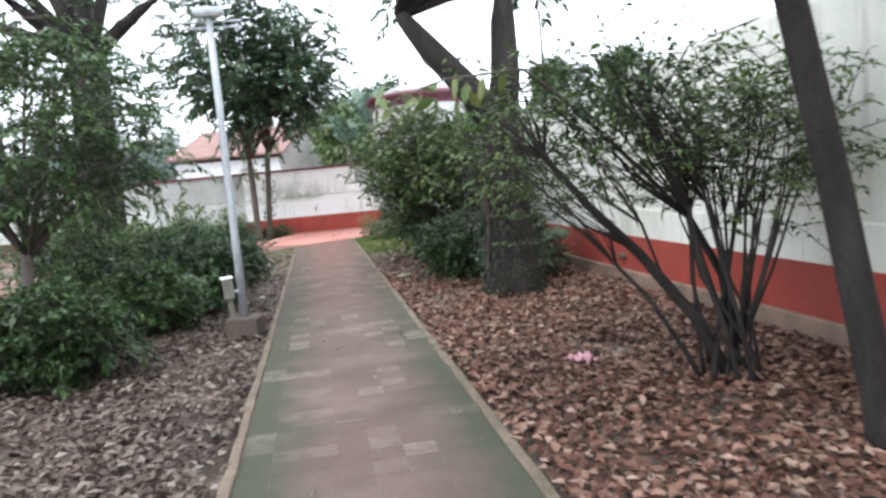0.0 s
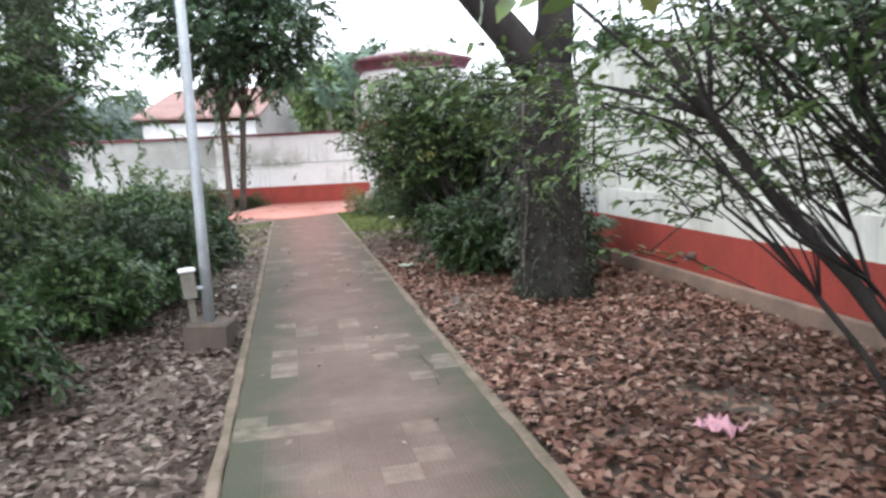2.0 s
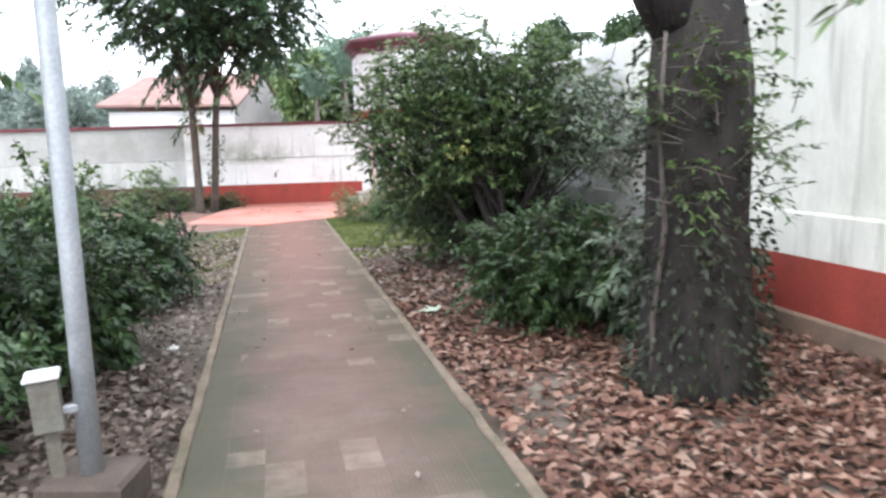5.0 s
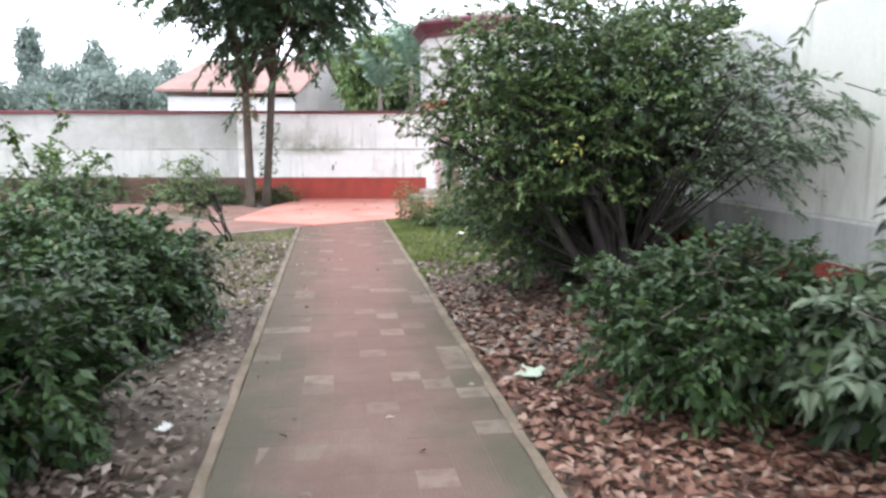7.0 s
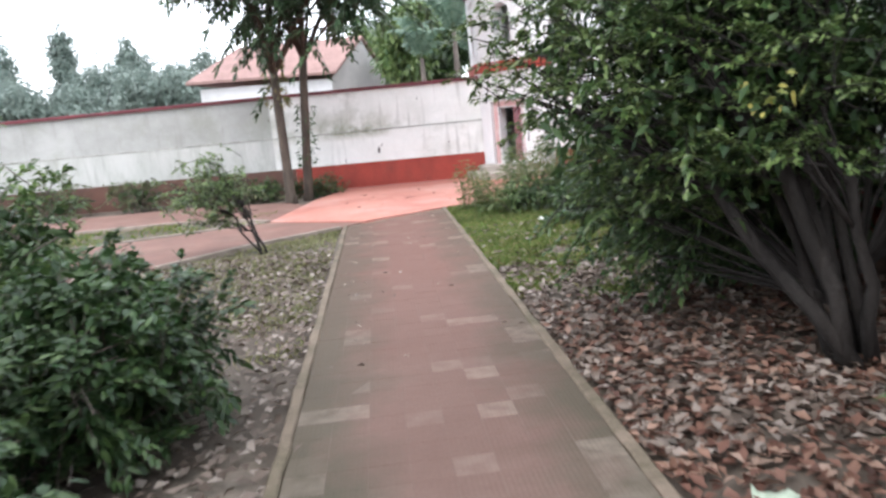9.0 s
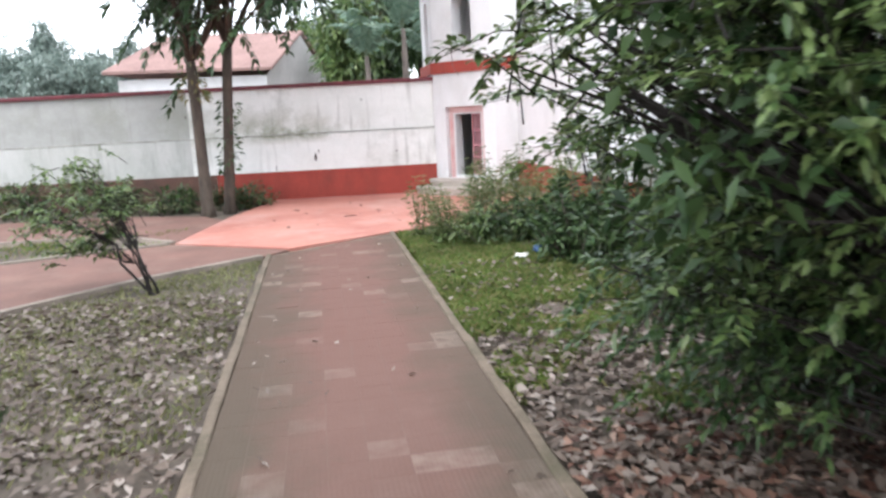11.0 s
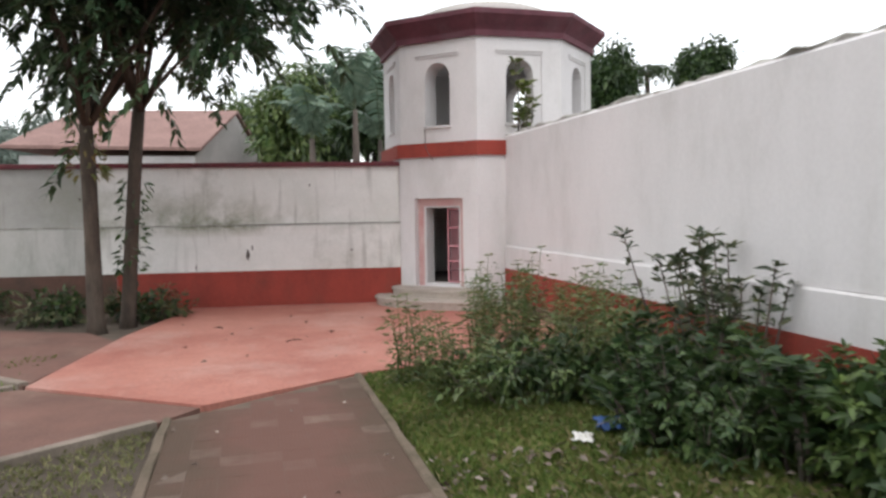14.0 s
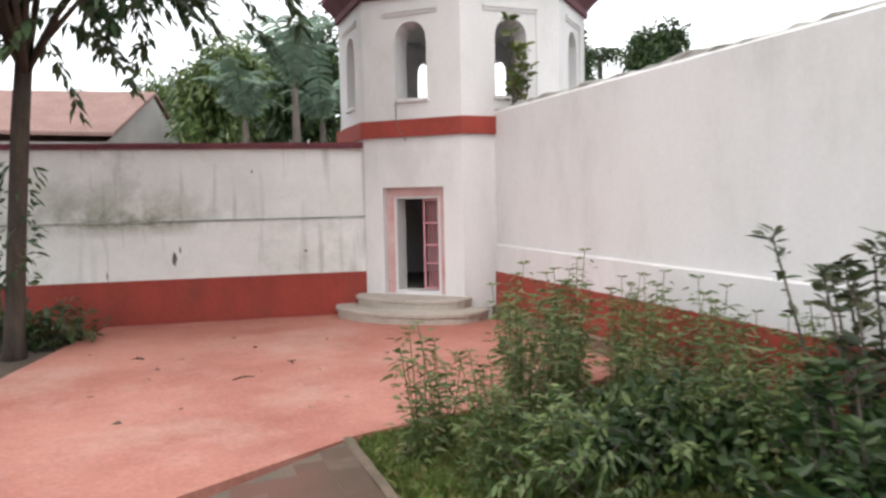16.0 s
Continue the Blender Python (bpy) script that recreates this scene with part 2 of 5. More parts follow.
def moss_on(ma):
    """Green moss creeping in from both edges of the path, thicker at its start, a few bleached tiles, and ribs."""
    n, l = ma.node_tree.nodes, ma.node_tree.links
    bsdf = n["Principled BSDF"]
    base = bsdf.inputs["Base Color"].links[0].from_socket
    geo = n.new("ShaderNodeNewGeometry")
    sep = n.new("ShaderNodeSeparateXYZ")
    l.new(geo.outputs["Position"], sep.inputs[0])

    def node(op, *ins):
        q = n.new("ShaderNodeMath")
        q.operation = op
        for i, v in enumerate(ins):
            if isinstance(v, (int, float)):
                q.inputs[i].default_value = v
            else:
                l.new(v, q.inputs[i])
        return q.outputs[0]

    def band(v, lo, hi, t0=0.0, t1=1.0):
        q = n.new("ShaderNodeMapRange")
        for k, x in zip(("From Min", "From Max", "To Min", "To Max"), (lo, hi, t0, t1)):
            q.inputs[k].default_value = x
        l.new(v, q.inputs["Value"])
        return q.outputs[0]

    tex = n.new("ShaderNodeTexNoise")
    tex.inputs["Scale"].default_value, tex.inputs["Detail"].default_value, tex.inputs["Roughness"].default_value = 1.6, 7, 0.65
    l.new(geo.outputs["Position"], tex.inputs["Vector"])
    off = node("ABSOLUTE", node("ADD", sep.outputs["X"], -0.05))
    side = node("ADD", off, node("MULTIPLY", node("ADD", tex.outputs["Fac"], -0.5), 1.1))
    along = band(sep.outputs["Y"], 6.0, 20.0, 0.95, 0.5)
    amount = node("MULTIPLY", band(side, 0.25, 0.72), along)
    moss = n.new("ShaderNodeMix")
    moss.data_type = "RGBA"
    moss.inputs["B"].default_value = (0.047, 0.052, 0.032, 1)
    red = n.new("ShaderNodeMix")
    red.data_type = "RGBA"
    red.inputs["B"].default_value = (0.15, 0.074, 0.057, 1)
    l.new(base, red.inputs["A"])
    l.new(band(sep.outputs["Y"], 10.0, 19.0, 0.15, 0.9), red.inputs["Factor"])
    l.new(red.outputs["Result"], moss.inputs["A"])
    l.new(amount, moss.inputs["Factor"])
    oi = n.new("ShaderNodeObjectInfo")
    rand = node("FRACT", node("ADD", node("MULTIPLY", geo.outputs["Random Per Island"], 7.31), oi.outputs["Random"]))
    fine = n.new("ShaderNodeTexNoise")
    fine.inputs["Scale"].default_value, fine.inputs["Detail"].default_value = 9.0, 4
    l.new(geo.outputs["Position"], fine.inputs["Vector"])
    pale_amount = node("MULTIPLY", node("MULTIPLY", band(rand, 0.86, 0.97), 0.36), band(fine.outputs["Fac"], 0.25, 0.65))
    bleach = n.new("ShaderNodeMix")
    bleach.data_type = "RGBA"
    bleach.inputs["B"].default_value = (0.34, 0.27, 0.225, 1)
    l.new(moss.outputs["Result"], bleach.inputs["A"])
    l.new(pale_amount, bleach.inputs["Factor"])
    l.new(bleach.outputs["Result"], bsdf.inputs["Base Color"])
    rib = node("SINE", node("MULTIPLY", sep.outputs["X"], 245.0))
    bm = n.new("ShaderNodeBump")
    bm.inputs["Strength"].default_value, bm.inputs["Distance"].default_value = 0.22, 0.003
    l.new(rib, bm.inputs["Height"])
    l.new(bsdf.inputs["Normal"].links[0].from_socket, bm.inputs["Normal"])
    l.new(bm.outputs[0], bsdf.inputs["Normal"])


moss_on(TILE)
SIDE = surface("brown_cement", (0.205, 0.108, 0.086), (0.15, 0.082, 0.065), 1.2, 0.8, 0.15, 40, (0.27, 0.18, 0.145), 1.0, 0.5)
KERB = surface("cement_kerb", (0.19, 0.145, 0.11), (0.11, 0.088, 0.062), 2.5, 0.9, 0.4, 50, (0.06, 0.06, 0.032), 1.3, 0.9)
DULLKERB = surface("dull_cement", (0.32, 0.265, 0.22), (0.22, 0.18, 0.15), 2.5, 0.9, 0.2, 50, (0.13, 0.12, 0.085), 1.2, 0.6)
PALEKERB = surface("pale_cement", (0.46, 0.41, 0.36), (0.36, 0.32, 0.28), 2.5, 0.9, 0.2, 50)
JOINT = surface("sandy_joint", (0.17, 0.125, 0.10), (0.13, 0.10, 0.08), 3.0, 0.95, 0.3, 60)
CONCRETE = surface("old_concrete", (0.105, 0.08, 0.066), (0.07, 0.056, 0.046), 4.0, 0.9, 0.4, 60)
BARKTWIN = surface("brown_bark", (0.095, 0.073, 0.058), (0.05, 0.04, 0.033), 6.0, 0.95, 0.8, 45, (0.17, 0.15, 0.12), 2.0, 0.5, (1, 1, 0.3))
BARK = surface("dark_bark", (0.036, 0.030, 0.027), (0.017, 0.014, 0.013), 7.0, 0.95, 1.0, 45, (0.06, 0.055, 0.05), 2.0, 0.5, (1, 1, 0.25))
BARKPALE = surface("grey_brown_bark", (0.135, 0.11, 0.095), (0.075, 0.062, 0.055), 6.0, 0.95, 0.8, 45, (0.24, 0.21, 0.18), 2.0, 0.5, (1, 1, 0.3))
STEEL = surface("galvanised_steel", (0.42, 0.44, 0.46), (0.34, 0.36, 0.38), 5.0, 0.5, 0.05, 60, metal=0.35, spec=0.5)
SWITCHBOX = surface("dull_grey_paint", (0.19, 0.185, 0.155), (0.14, 0.13, 0.11), 6.0, 0.7, 0.1, 50, (0.12, 0.09, 0.06), 5.0, 0.6)
ROOFRED = surface("red_roof_tiles", (0.30, 0.188, 0.167), (0.23, 0.142, 0.127), 1.2, 0.85, 0.4, 12)
GREYWALL = surface("grey_plaster", (0.50, 0.47, 0.45), (0.40, 0.38, 0.36), 0.8, 0.9, 0.15, 30)
DARKIN = surface("dark_plaster", (0.16, 0.14, 0.13), (0.11, 0.10, 0.09), 1.5, 0.95, 0.2, 30)

LEAF_MID = leaf_material("leaf_green", [(0.036, 0.075, 0.020), (0.075, 0.125, 0.034), (0.12, 0.175, 0.05)])
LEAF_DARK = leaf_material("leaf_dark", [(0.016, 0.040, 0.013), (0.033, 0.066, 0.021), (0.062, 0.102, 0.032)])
LEAF_LIGHT = leaf_material("leaf_light", [(0.060, 0.098, 0.026), (0.105, 0.143, 0.041), (0.165, 0.180, 0.060)])
LEAF_SHRUB = leaf_material("leaf_shrub", [(0.042, 0.084, 0.026), (0.088, 0.142, 0.045), (0.14, 0.2, 0.066), (0.19, 0.245, 0.1)], 0.3)
# These two greens are paled to carry distance haze in the leaf colour.
LEAF_HAZE_BLUE = leaf_material("leaf_haze_bluish", [(0.068, 0.116, 0.088), (0.112, 0.164, 0.124), (0.160, 0.212, 0.164)])
LEAF_FAR_HAZE = leaf_material("leaf_far_haze", [(0.12, 0.165, 0.14), (0.17, 0.215, 0.185), (0.22, 0.265, 0.23)])
YELLOW = leaf_material("leaf_yellow", [(0.30, 0.25, 0.06), (0.40, 0.36, 0.10), (0.16, 0.20, 0.06)])
LEAF_HEDGE = leaf_material("leaf_hedge", [(0.027, 0.064, 0.021), (0.058, 0.105, 0.036), (0.105, 0.16, 0.055)], 0.32)
LEAF_IVY = leaf_material("leaf_ivy", [(0.012, 0.020, 0.010), (0.024, 0.034, 0.017), (0.045, 0.052, 0.027)], 0.5, 0.15)
LEAF_TWIN = leaf_material("leaf_drooping", [(0.024, 0.055, 0.027), (0.05, 0.092, 0.044), (0.088, 0.138, 0.068)], 0.35)
LEAF_WEED = leaf_material("leaf_weed", [(0.05, 0.065, 0.028), (0.085, 0.105, 0.045), (0.14, 0.135, 0.065)], 0.55)
LEAF_OLIVE = leaf_material("leaf_olive", [(0.03, 0.048, 0.024), (0.06, 0.082, 0.04), (0.11, 0.115, 0.06)], 0.4)
LEAF_BANANA = leaf_material("leaf_banana", [(0.115, 0.19, 0.135), (0.165, 0.245, 0.18), (0.22, 0.295, 0.22)], 0.45, 0.25)
LEAF_DRY = leaf_material("leaf_dry", [(0.05, 0.022, 0.015), (0.115, 0.05, 0.034), (0.18, 0.09, 0.063), (0.24, 0.14, 0.10), (0.33, 0.23, 0.18)], 0.7, 0.1)
LEAF_BROWNDRY = leaf_material("leaf_dry_brown", [(0.045, 0.03, 0.022), (0.085, 0.058, 0.044), (0.13, 0.096, 0.075), (0.22, 0.18, 0.15)], 0.7, 0.1)
LEAF_GREYDRY = leaf_material("leaf_dry_grey", [(0.075, 0.053, 0.04), (0.13, 0.096, 0.076), (0.20, 0.155, 0.128), (0.32, 0.27, 0.235)], 0.7, 0.1)
GRASS = leaf_material("grass_green", [(0.07, 0.115, 0.024), (0.11, 0.165, 0.036), (0.165, 0.205, 0.055), (0.23, 0.19, 0.09)], 0.6, 0.3)
DRYGRASS = leaf_material("grass_dry", [(0.13, 0.15, 0.06), (0.21, 0.215, 0.095), (0.31, 0.28, 0.15)], 0.7, 0.2)
LEAF_PALE = leaf_material("leaf_pale", [(0.070, 0.105, 0.059), (0.112, 0.154, 0.091), (0.168, 0.203, 0.133)])

def weather(ma, mould):
    """Dark runs of rain water under the ledge, and a greenish mould patch above it where mould is true."""
    n, l = ma.node_tree.nodes, ma.node_tree.links
    bsdf = n["Principled BSDF"]
    colour = bsdf.inputs["Base Color"].links[0].from_socket
    geo = n.new("ShaderNodeNewGeometry")
    sep = n.new("ShaderNodeSeparateXYZ")
    l.new(geo.outputs["Position"], sep.inputs[0])

    def band(v, lo, hi, t0=0.0, t1=1.0):
        q = n.new("ShaderNodeMapRange")
        for k, x in zip(("From Min", "From Max", "To Min", "To Max"), (lo, hi, t0, t1)):
            q.inputs[k].default_value = x
        l.new(v, q.inputs["Value"])
        return q.outputs[0]

    def times(a, b):
        q = n.new("ShaderNodeMath")
        q.operation = "MULTIPLY"
        for i, v in enumerate((a, b)):
            if isinstance(v, (int, float)):
                q.inputs[i].default_value = v
            else:
                l.new(v, q.inputs[i])
        return q.outputs[0]

    def blend(a, factor, b):
        q = n.new("ShaderNodeMix")
        q.data_type = "RGBA"
        q.inputs["B"].default_value = (*b, 1)
        l.new(a, q.inputs["A"])
        l.new(factor, q.inputs["Factor"])
        return q.outputs["Result"]

    mp = n.new("ShaderNodeMapping")
    mp.inputs["Scale"].default_value = (5.0, 5.0, 0.55)
    l.new(geo.outputs["Position"], mp.inputs["Vector"])
    run = n.new("ShaderNodeTexNoise")
    run.inputs["Scale"].default_value, run.inputs["Detail"].default_value = 1.3, 5
    l.new(mp.outputs[0], run.inputs["Vector"])
    drip = times(band(run.outputs["Fac"], 0.56, 0.72), 0.42)
    colour = blend(colour, drip, (0.24, 0.235, 0.21))
    if mould:
        blot = n.new("ShaderNodeTexNoise")
        blot.inputs["Scale"].default_value, blot.inputs["Detail"].default_value, blot.inputs["Roughness"].default_value = 1.5, 8, 0.7
        l.new(geo.outputs["Position"], blot.inputs["Vector"])
        f = times(band(blot.outputs["Fac"], 0.36, 0.6), times(band(sep.outputs["Z"], 1.42, 2.05, 1.0, 0.0), band(sep.outputs["Z"], 1.2, 1.4)))
        f = times(f, times(band(sep.outputs["X"], -7.0, -1.6, 0.25, 1.0), band(sep.outputs["X"], -0.3, 1.1, 1.0, 0.12)))
        colour = blend(colour, times(f, 0.95), (0.155, 0.162, 0.085))
    l.new(colour, bsdf.inputs["Base Color"])


weather(WHITEWASH, True)
weather(DIRTYSHADEWASH, False)
weather(OLDWASH, False)
weather(DULLWASH, False)

# ---- leaves ----
def leaf_arrays(pos, way, length, width, droop=0.25, fold=0.25, flat=0.5, round_=True):
    """Folded leaves at pos, pointing along way; rounded ones of eight triangles, plain ones of four."""
    n = len(pos)
    way = way / np.maximum(np.linalg.norm(way, axis=1, keepdims=True), 1e-6)
    up = np.zeros((n, 3))
    up[:, 2] = flat
    up += rng.normal(0, 0.5, (n, 3))
    side = np.cross(way, up)
    side /= np.maximum(np.linalg.norm(side, axis=1, keepdims=True), 1e-6)
    nor = np.cross(side, way)
    L = (length * rng.uniform(0.65, 1.3, n))[:, None]
    W = (width * rng.uniform(0.7, 1.25, n))[:, None] / 2
    down = np.zeros((n, 3))
    down[:, 2] = -1
    def along(u, q):
        """A point u of the way along, q half widths to the side."""
        lift = nor * W * fold * abs(q)
        return pos + way * L * u + side * W * q + lift + down * L * droop * u * u

    if round_:
        cols = [along(0, 0), along(0.28, 0.85), along(0.28, 0), along(0.28, -0.85), along(0.62, 0.8), along(0.62, 0), along(0.62, -0.8), along(1, 0)]
        t = np.array([(0, 2, 1), (0, 3, 2), (1, 2, 5), (1, 5, 4), (2, 3, 6), (2, 6, 5), (4, 5, 7), (5, 6, 7)])
    else:
        cols = [along(0, 0), along(0.42, 1), along(0.5, 0), along(0.42, -1), along(1, 0)]
        t = np.array([(0, 2, 1), (0, 3, 2), (2, 4, 1), (3, 4, 2)])
    k = len(cols)
    v = np.stack(cols, 1)
    tris = (t[None] + k * np.arange(n)[:, None, None]).reshape(-1, 3)
    return v.reshape(-1, 3), tris


def clump_leaves(centres, per, spread, length, width, droop=0.25, hang=0.0, flat=0.5, round_=True):
    """per leaves round each centre, pointing outwards."""
    n = len(centres)
    off = rng.normal(0, 1, (n, per, 3))
    off /= np.linalg.norm(off, axis=2, keepdims=True)
    off *= (rng.random((n, per, 1)) ** 0.5) * spread
    pos = (centres[:, None] + off).reshape(-1, 3)
    way = off.reshape(-1, 3) / spread + rng.normal(0, 0.6, (n * per, 3))
    way[:, 2] -= hang
    return leaf_arrays(pos, way, length, width, droop, flat=flat, round_=round_)


def sprays(centres, hub, per, reach, length, width, droop=0.3, sag=0.25, level=0.55, round_=True):
    """Twigs pointing away from the hub, each with leaves in two rows along it. Gives the leaves and the twigs as arrays."""
    n = len(centres)
    d = centres - np.array(hub)
    d /= np.maximum(np.linalg.norm(d, axis=1, keepdims=True), 1e-6)
    d = d * 0.8 + rng.normal(0, 0.5, (n, 3))
    d[:, 2] = d[:, 2] * level + 0.08
    d /= np.maximum(np.linalg.norm(d, axis=1, keepdims=True), 1e-6)
    R = reach * rng.uniform(0.6, 1.3, (n, 1))
    side = np.cross(d, [0, 0, 1.0]) + 1e-4
    side /= np.linalg.norm(side, axis=1, keepdims=True)

    def at(u):
        q = centres + d * R * (u - 0.5)
        q[:, 2] -= (R * sag * u * u)[:, 0]
        return q

    P, W = [], []
    for j in range(per):
        u = 0.12 + 0.88 * (j + rng.uniform(-0.4, 0.4)) / per
        sign = 1 if j % 2 else -1
        P.append(at(u) + rng.normal(0, 0.012, (n, 3)))
        w = d * (0.45 + 0.5 * u) + side * sign * (1.0 - 0.5 * u) + rng.normal(0, 0.3, (n, 3))
        w[:, 2] -= 0.2
        W.append(w)
    leaves = leaf_arrays(np.concatenate(P), np.concatenate(W), length, width, droop, flat=1.2, round_=round_)
    up = np.cross(side, d)
    rings = []
    for u, r in ((-0.3, 0.005), (0.4, 0.0035), (1.0, 0.0015)):
        for a in (0.0, 2.0944, 4.1888):
            rings.append(at(u) + (side * math.cos(a) + up * math.sin(a)) * r)
    v = np.stack(rings, 1)
    t = np.array([x for k in (0, 3) for i in range(3) for x in ((k + i, k + (i + 1) % 3, k + 3 + i), (k + (i + 1) % 3, k + 3 + (i + 1) % 3, k + 3 + i))])
    return leaves, (v.reshape(-1, 3), (t[None] + 9 * np.arange(n)[:, None, None]).reshape(-1, 3))


def leafy(ob, name, centres, hub, per, reach, leaf, material, bark, label="", **more):
    """Adds a part of leaves and a part of fine twigs to a plant."""
    leaves, twigs = sprays(centres, hub, per, reach, *leaf, **more)
    out = part(name, fast_mesh(name, *leaves), material, ob, label)
    tagged(part("branching", fast_mesh("branching", *twigs), bark, ob), kind="stuff")
    return out


def crown_points(n, centre, radii, hollow=0.55, lumps=1.0, cut=-1.0):
    """Clump centres in an uneven ellipsoid with gaps; nothing under cut, in radii."""
    out = []
    seed = rng.uniform(0, 50, 3)
    while len(out) < n:
        d = rng.normal(0, 1, 3)
        d /= np.linalg.norm(d)
        if d[2] < cut:
            continue
        wob = 1 + 0.32 * lumps * noise.noise(Vector(d * 1.9 + seed)) + 0.2 * lumps * noise.noise(Vector(d * 4.5 + seed))
        r = (hollow + (1 - hollow) * rng.random() ** 0.6) * wob
        if noise.noise(Vector(d * 3.1 * r + seed * 1.7)) < -0.28 * lumps:
            continue
        out.append(np.array(centre) + d * r * np.array(radii))
    return np.array(out)


def limbs(shape, foot, targets, r0, r1=0.008, sag=0.15, k=5):
    """Limbs from a foot to each target with a bend."""
    for p in targets:
        a, b = Vector(foot), Vector(p)
        mid = a.lerp(b, 0.5) + Vector((rng.normal(0, 0.08), rng.normal(0, 0.08), sag * (b - a).length))
        pts = [a, a.lerp(mid, 0.55), mid.lerp(b, 0.35), b]
        shape.tube(pts, [r0, r0 * 0.75, r0 * 0.5, r1], k, 0.15)
    return shape


def bush(name, x, y, rx, ry, h, material, label, clumps=260, per=26, leaf=(0.075, 0.035), low=0.0, stem=BARKPALE, spread=0.16, stems=9, group="", droop=0.25, round_=True):
    ob = thing(name, pose(x, y, 0), label, "bush", group)
    pts = crown_points(clumps, (0, 0, h * 0.5 + low * 0.5), (rx, ry, (h - low) * 0.5), 0.6, 1.5)
    for i in range(stems):
        w = 2 * math.pi * i / stems
        p = pts[rng.integers(len(pts))]
        part("stem", limbs(Shape(), (0.12 * math.cos(w), 0.12 * math.sin(w), -0.08), [p], 0.016, 0.004, 0.05), stem, ob)
    pts = pts[pts[:, 2] > 0.05]
    # Core leaves are dark green, so inner shade is partly in their colour.
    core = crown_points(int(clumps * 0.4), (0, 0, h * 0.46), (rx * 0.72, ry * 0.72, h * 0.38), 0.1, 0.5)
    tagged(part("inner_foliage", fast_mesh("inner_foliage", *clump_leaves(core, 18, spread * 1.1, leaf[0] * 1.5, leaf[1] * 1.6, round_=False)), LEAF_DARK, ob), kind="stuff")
    leafy(ob, "foliage", pts, (0, 0, h * 0.3), per, spread * 1.9, leaf, material, stem, droop=droop, level=1.0, round_=round_)
    return ob


# ---- ground and paving ----
def ground_sheet():
    xs = np.concatenate([[-900, -300, -100, -50, -30], np.linspace(-20, 20, 81), [30, 50, 100, 300, 900]])
    ys = np.concatenate([[-900, -300, -100, -40], np.linspace(-15, 60, 151), [80, 120, 300, 900]])
    v = [(x, y, (-0.05 + 0.025 * noise.noise(Vector((x * 0.7, y * 0.7, 0)))) if abs(x) > 1.0 or y > 26 or y < -7 else -0.09) for y in ys for x in xs]
    k = len(xs)
    f = [(j * k + i, j * k + i + 1, (j + 1) * k + i + 1, (j + 1) * k + i) for j in range(len(ys) - 1) for i in range(k - 1)]
    part("ground", Shape().add(v, f), SOIL, smooth=True)
    tagged(bpy.data.objects["ground"], "brown bare soil ground under the garden", "ground", kind="structure")


ground_sheet()
path = tagged(part("path", Shape().add([(-0.82, -8, -0.0015), (0.82, -8, -0.0015), (0.82, 24.05, -0.0015), (-0.82, 22.95, -0.0015), (-0.82, -8, -0.12), (0.82, -8, -0.12),
                                         (0.82, 24.05, -0.12), (-0.82, 22.95, -0.12)],
                                        [(0, 1, 2, 3), (7, 6, 5, 4), (0, 4, 5, 1), (1, 5, 6, 2), (2, 6, 7, 3), (3, 7, 4, 0)]), JOINT),
              "garden path of mossy brown paving tiles", "path", kind="structure")
def rough_strip(x0, x1, y0, y1, z0, z1, step, jitter, c=0.01):
    """A long strip along y with worn, uneven edges."""
    n = int((y1 - y0) / step)
    rings = []
    for i in range(n + 1):
        y = y0 + (y1 - y0) * i / n
        a, b, t = rng.normal(0, jitter), rng.normal(0, jitter), rng.normal(0, jitter * 0.6)
        rings.append([(x0, y, z0), (x1 + b, y, z0), (x1 + b, y, z1 - c + t), (x1 - c + b, y, z1 + t), (x0 + c + a, y, z1 + t), (x0 + a, y, z1 - c + t)])
    return Shape().rings(rings)


part("kerb", rough_strip(0.823, 0.895, -8, 24.1, -0.12, 0.014, 0.22, 0.005), KERB, path, "weathered cement kerb")
part("kerb", rough_strip(-0.895, -0.823, -8, 23.0, -0.12, 0.014, 0.22, 0.005), KERB, path, "weathered cement kerb")

# ---- walls ----
def wall_far_y(x):
    return 29.62 + (2.46 - x) * 0.13


def sloped_wall(name, x0, x1, off0, off1, z0, z1, material, parent=None, label="", c=0.0):
    """A length of the far wall between two offsets behind its face."""
    a, b = wall_far_y(x0), wall_far_y(x1)
    s = Shape()
    v = []
    for z, i in ((z0, 0.0), (z1 - c, 0.0), (z1, c)):
        v += [(x0, a + off0 + i, z), (x1, b + off0 + i, z), (x1, b + off1 - i, z), (x0, a + off1 - i, z)]
    f = [(3, 2, 1, 0), (8, 9, 10, 11)]
    for r in (0, 4):
        f += [(r + k, r + (k + 1) % 4, r + 4 + (k + 1) % 4, r + 4 + k) for k in range(4)]
    return part(name, s.add(v, f), material, parent, label)


wf = tagged(sloped_wall("wall_far", -2.85, 2.5, 0.05, 0.30, -0.2, 2.42, WHITEWASH), "stained whitewashed boundary wall with red base", "wall", kind="structure")
sloped_wall("old_bay", -24, -2.852, 0.05, 0.30, -0.2, 2.42, DULLWASH, wf, "grey old whitewash, darkened for crown shade")
sloped_wall("lower_wall", -2.85, 2.47, 0.0, 0.048, -0.2, 1.41, WHITEWASH, wf, "stained whitewash", 0.02)
sloped_wall("lower_wall", -24, -2.852, 0.0, 0.048, -0.2, 1.41, DIRTYSHADEWASH, wf, "grey dirty whitewash, darkened for tree shade", 0.02)
sloped_wall("ledge", -24, 2.47, -0.004, 0.05, 1.412, 1.432, GRIME, wf, "grimy ledge edge", 0.008)
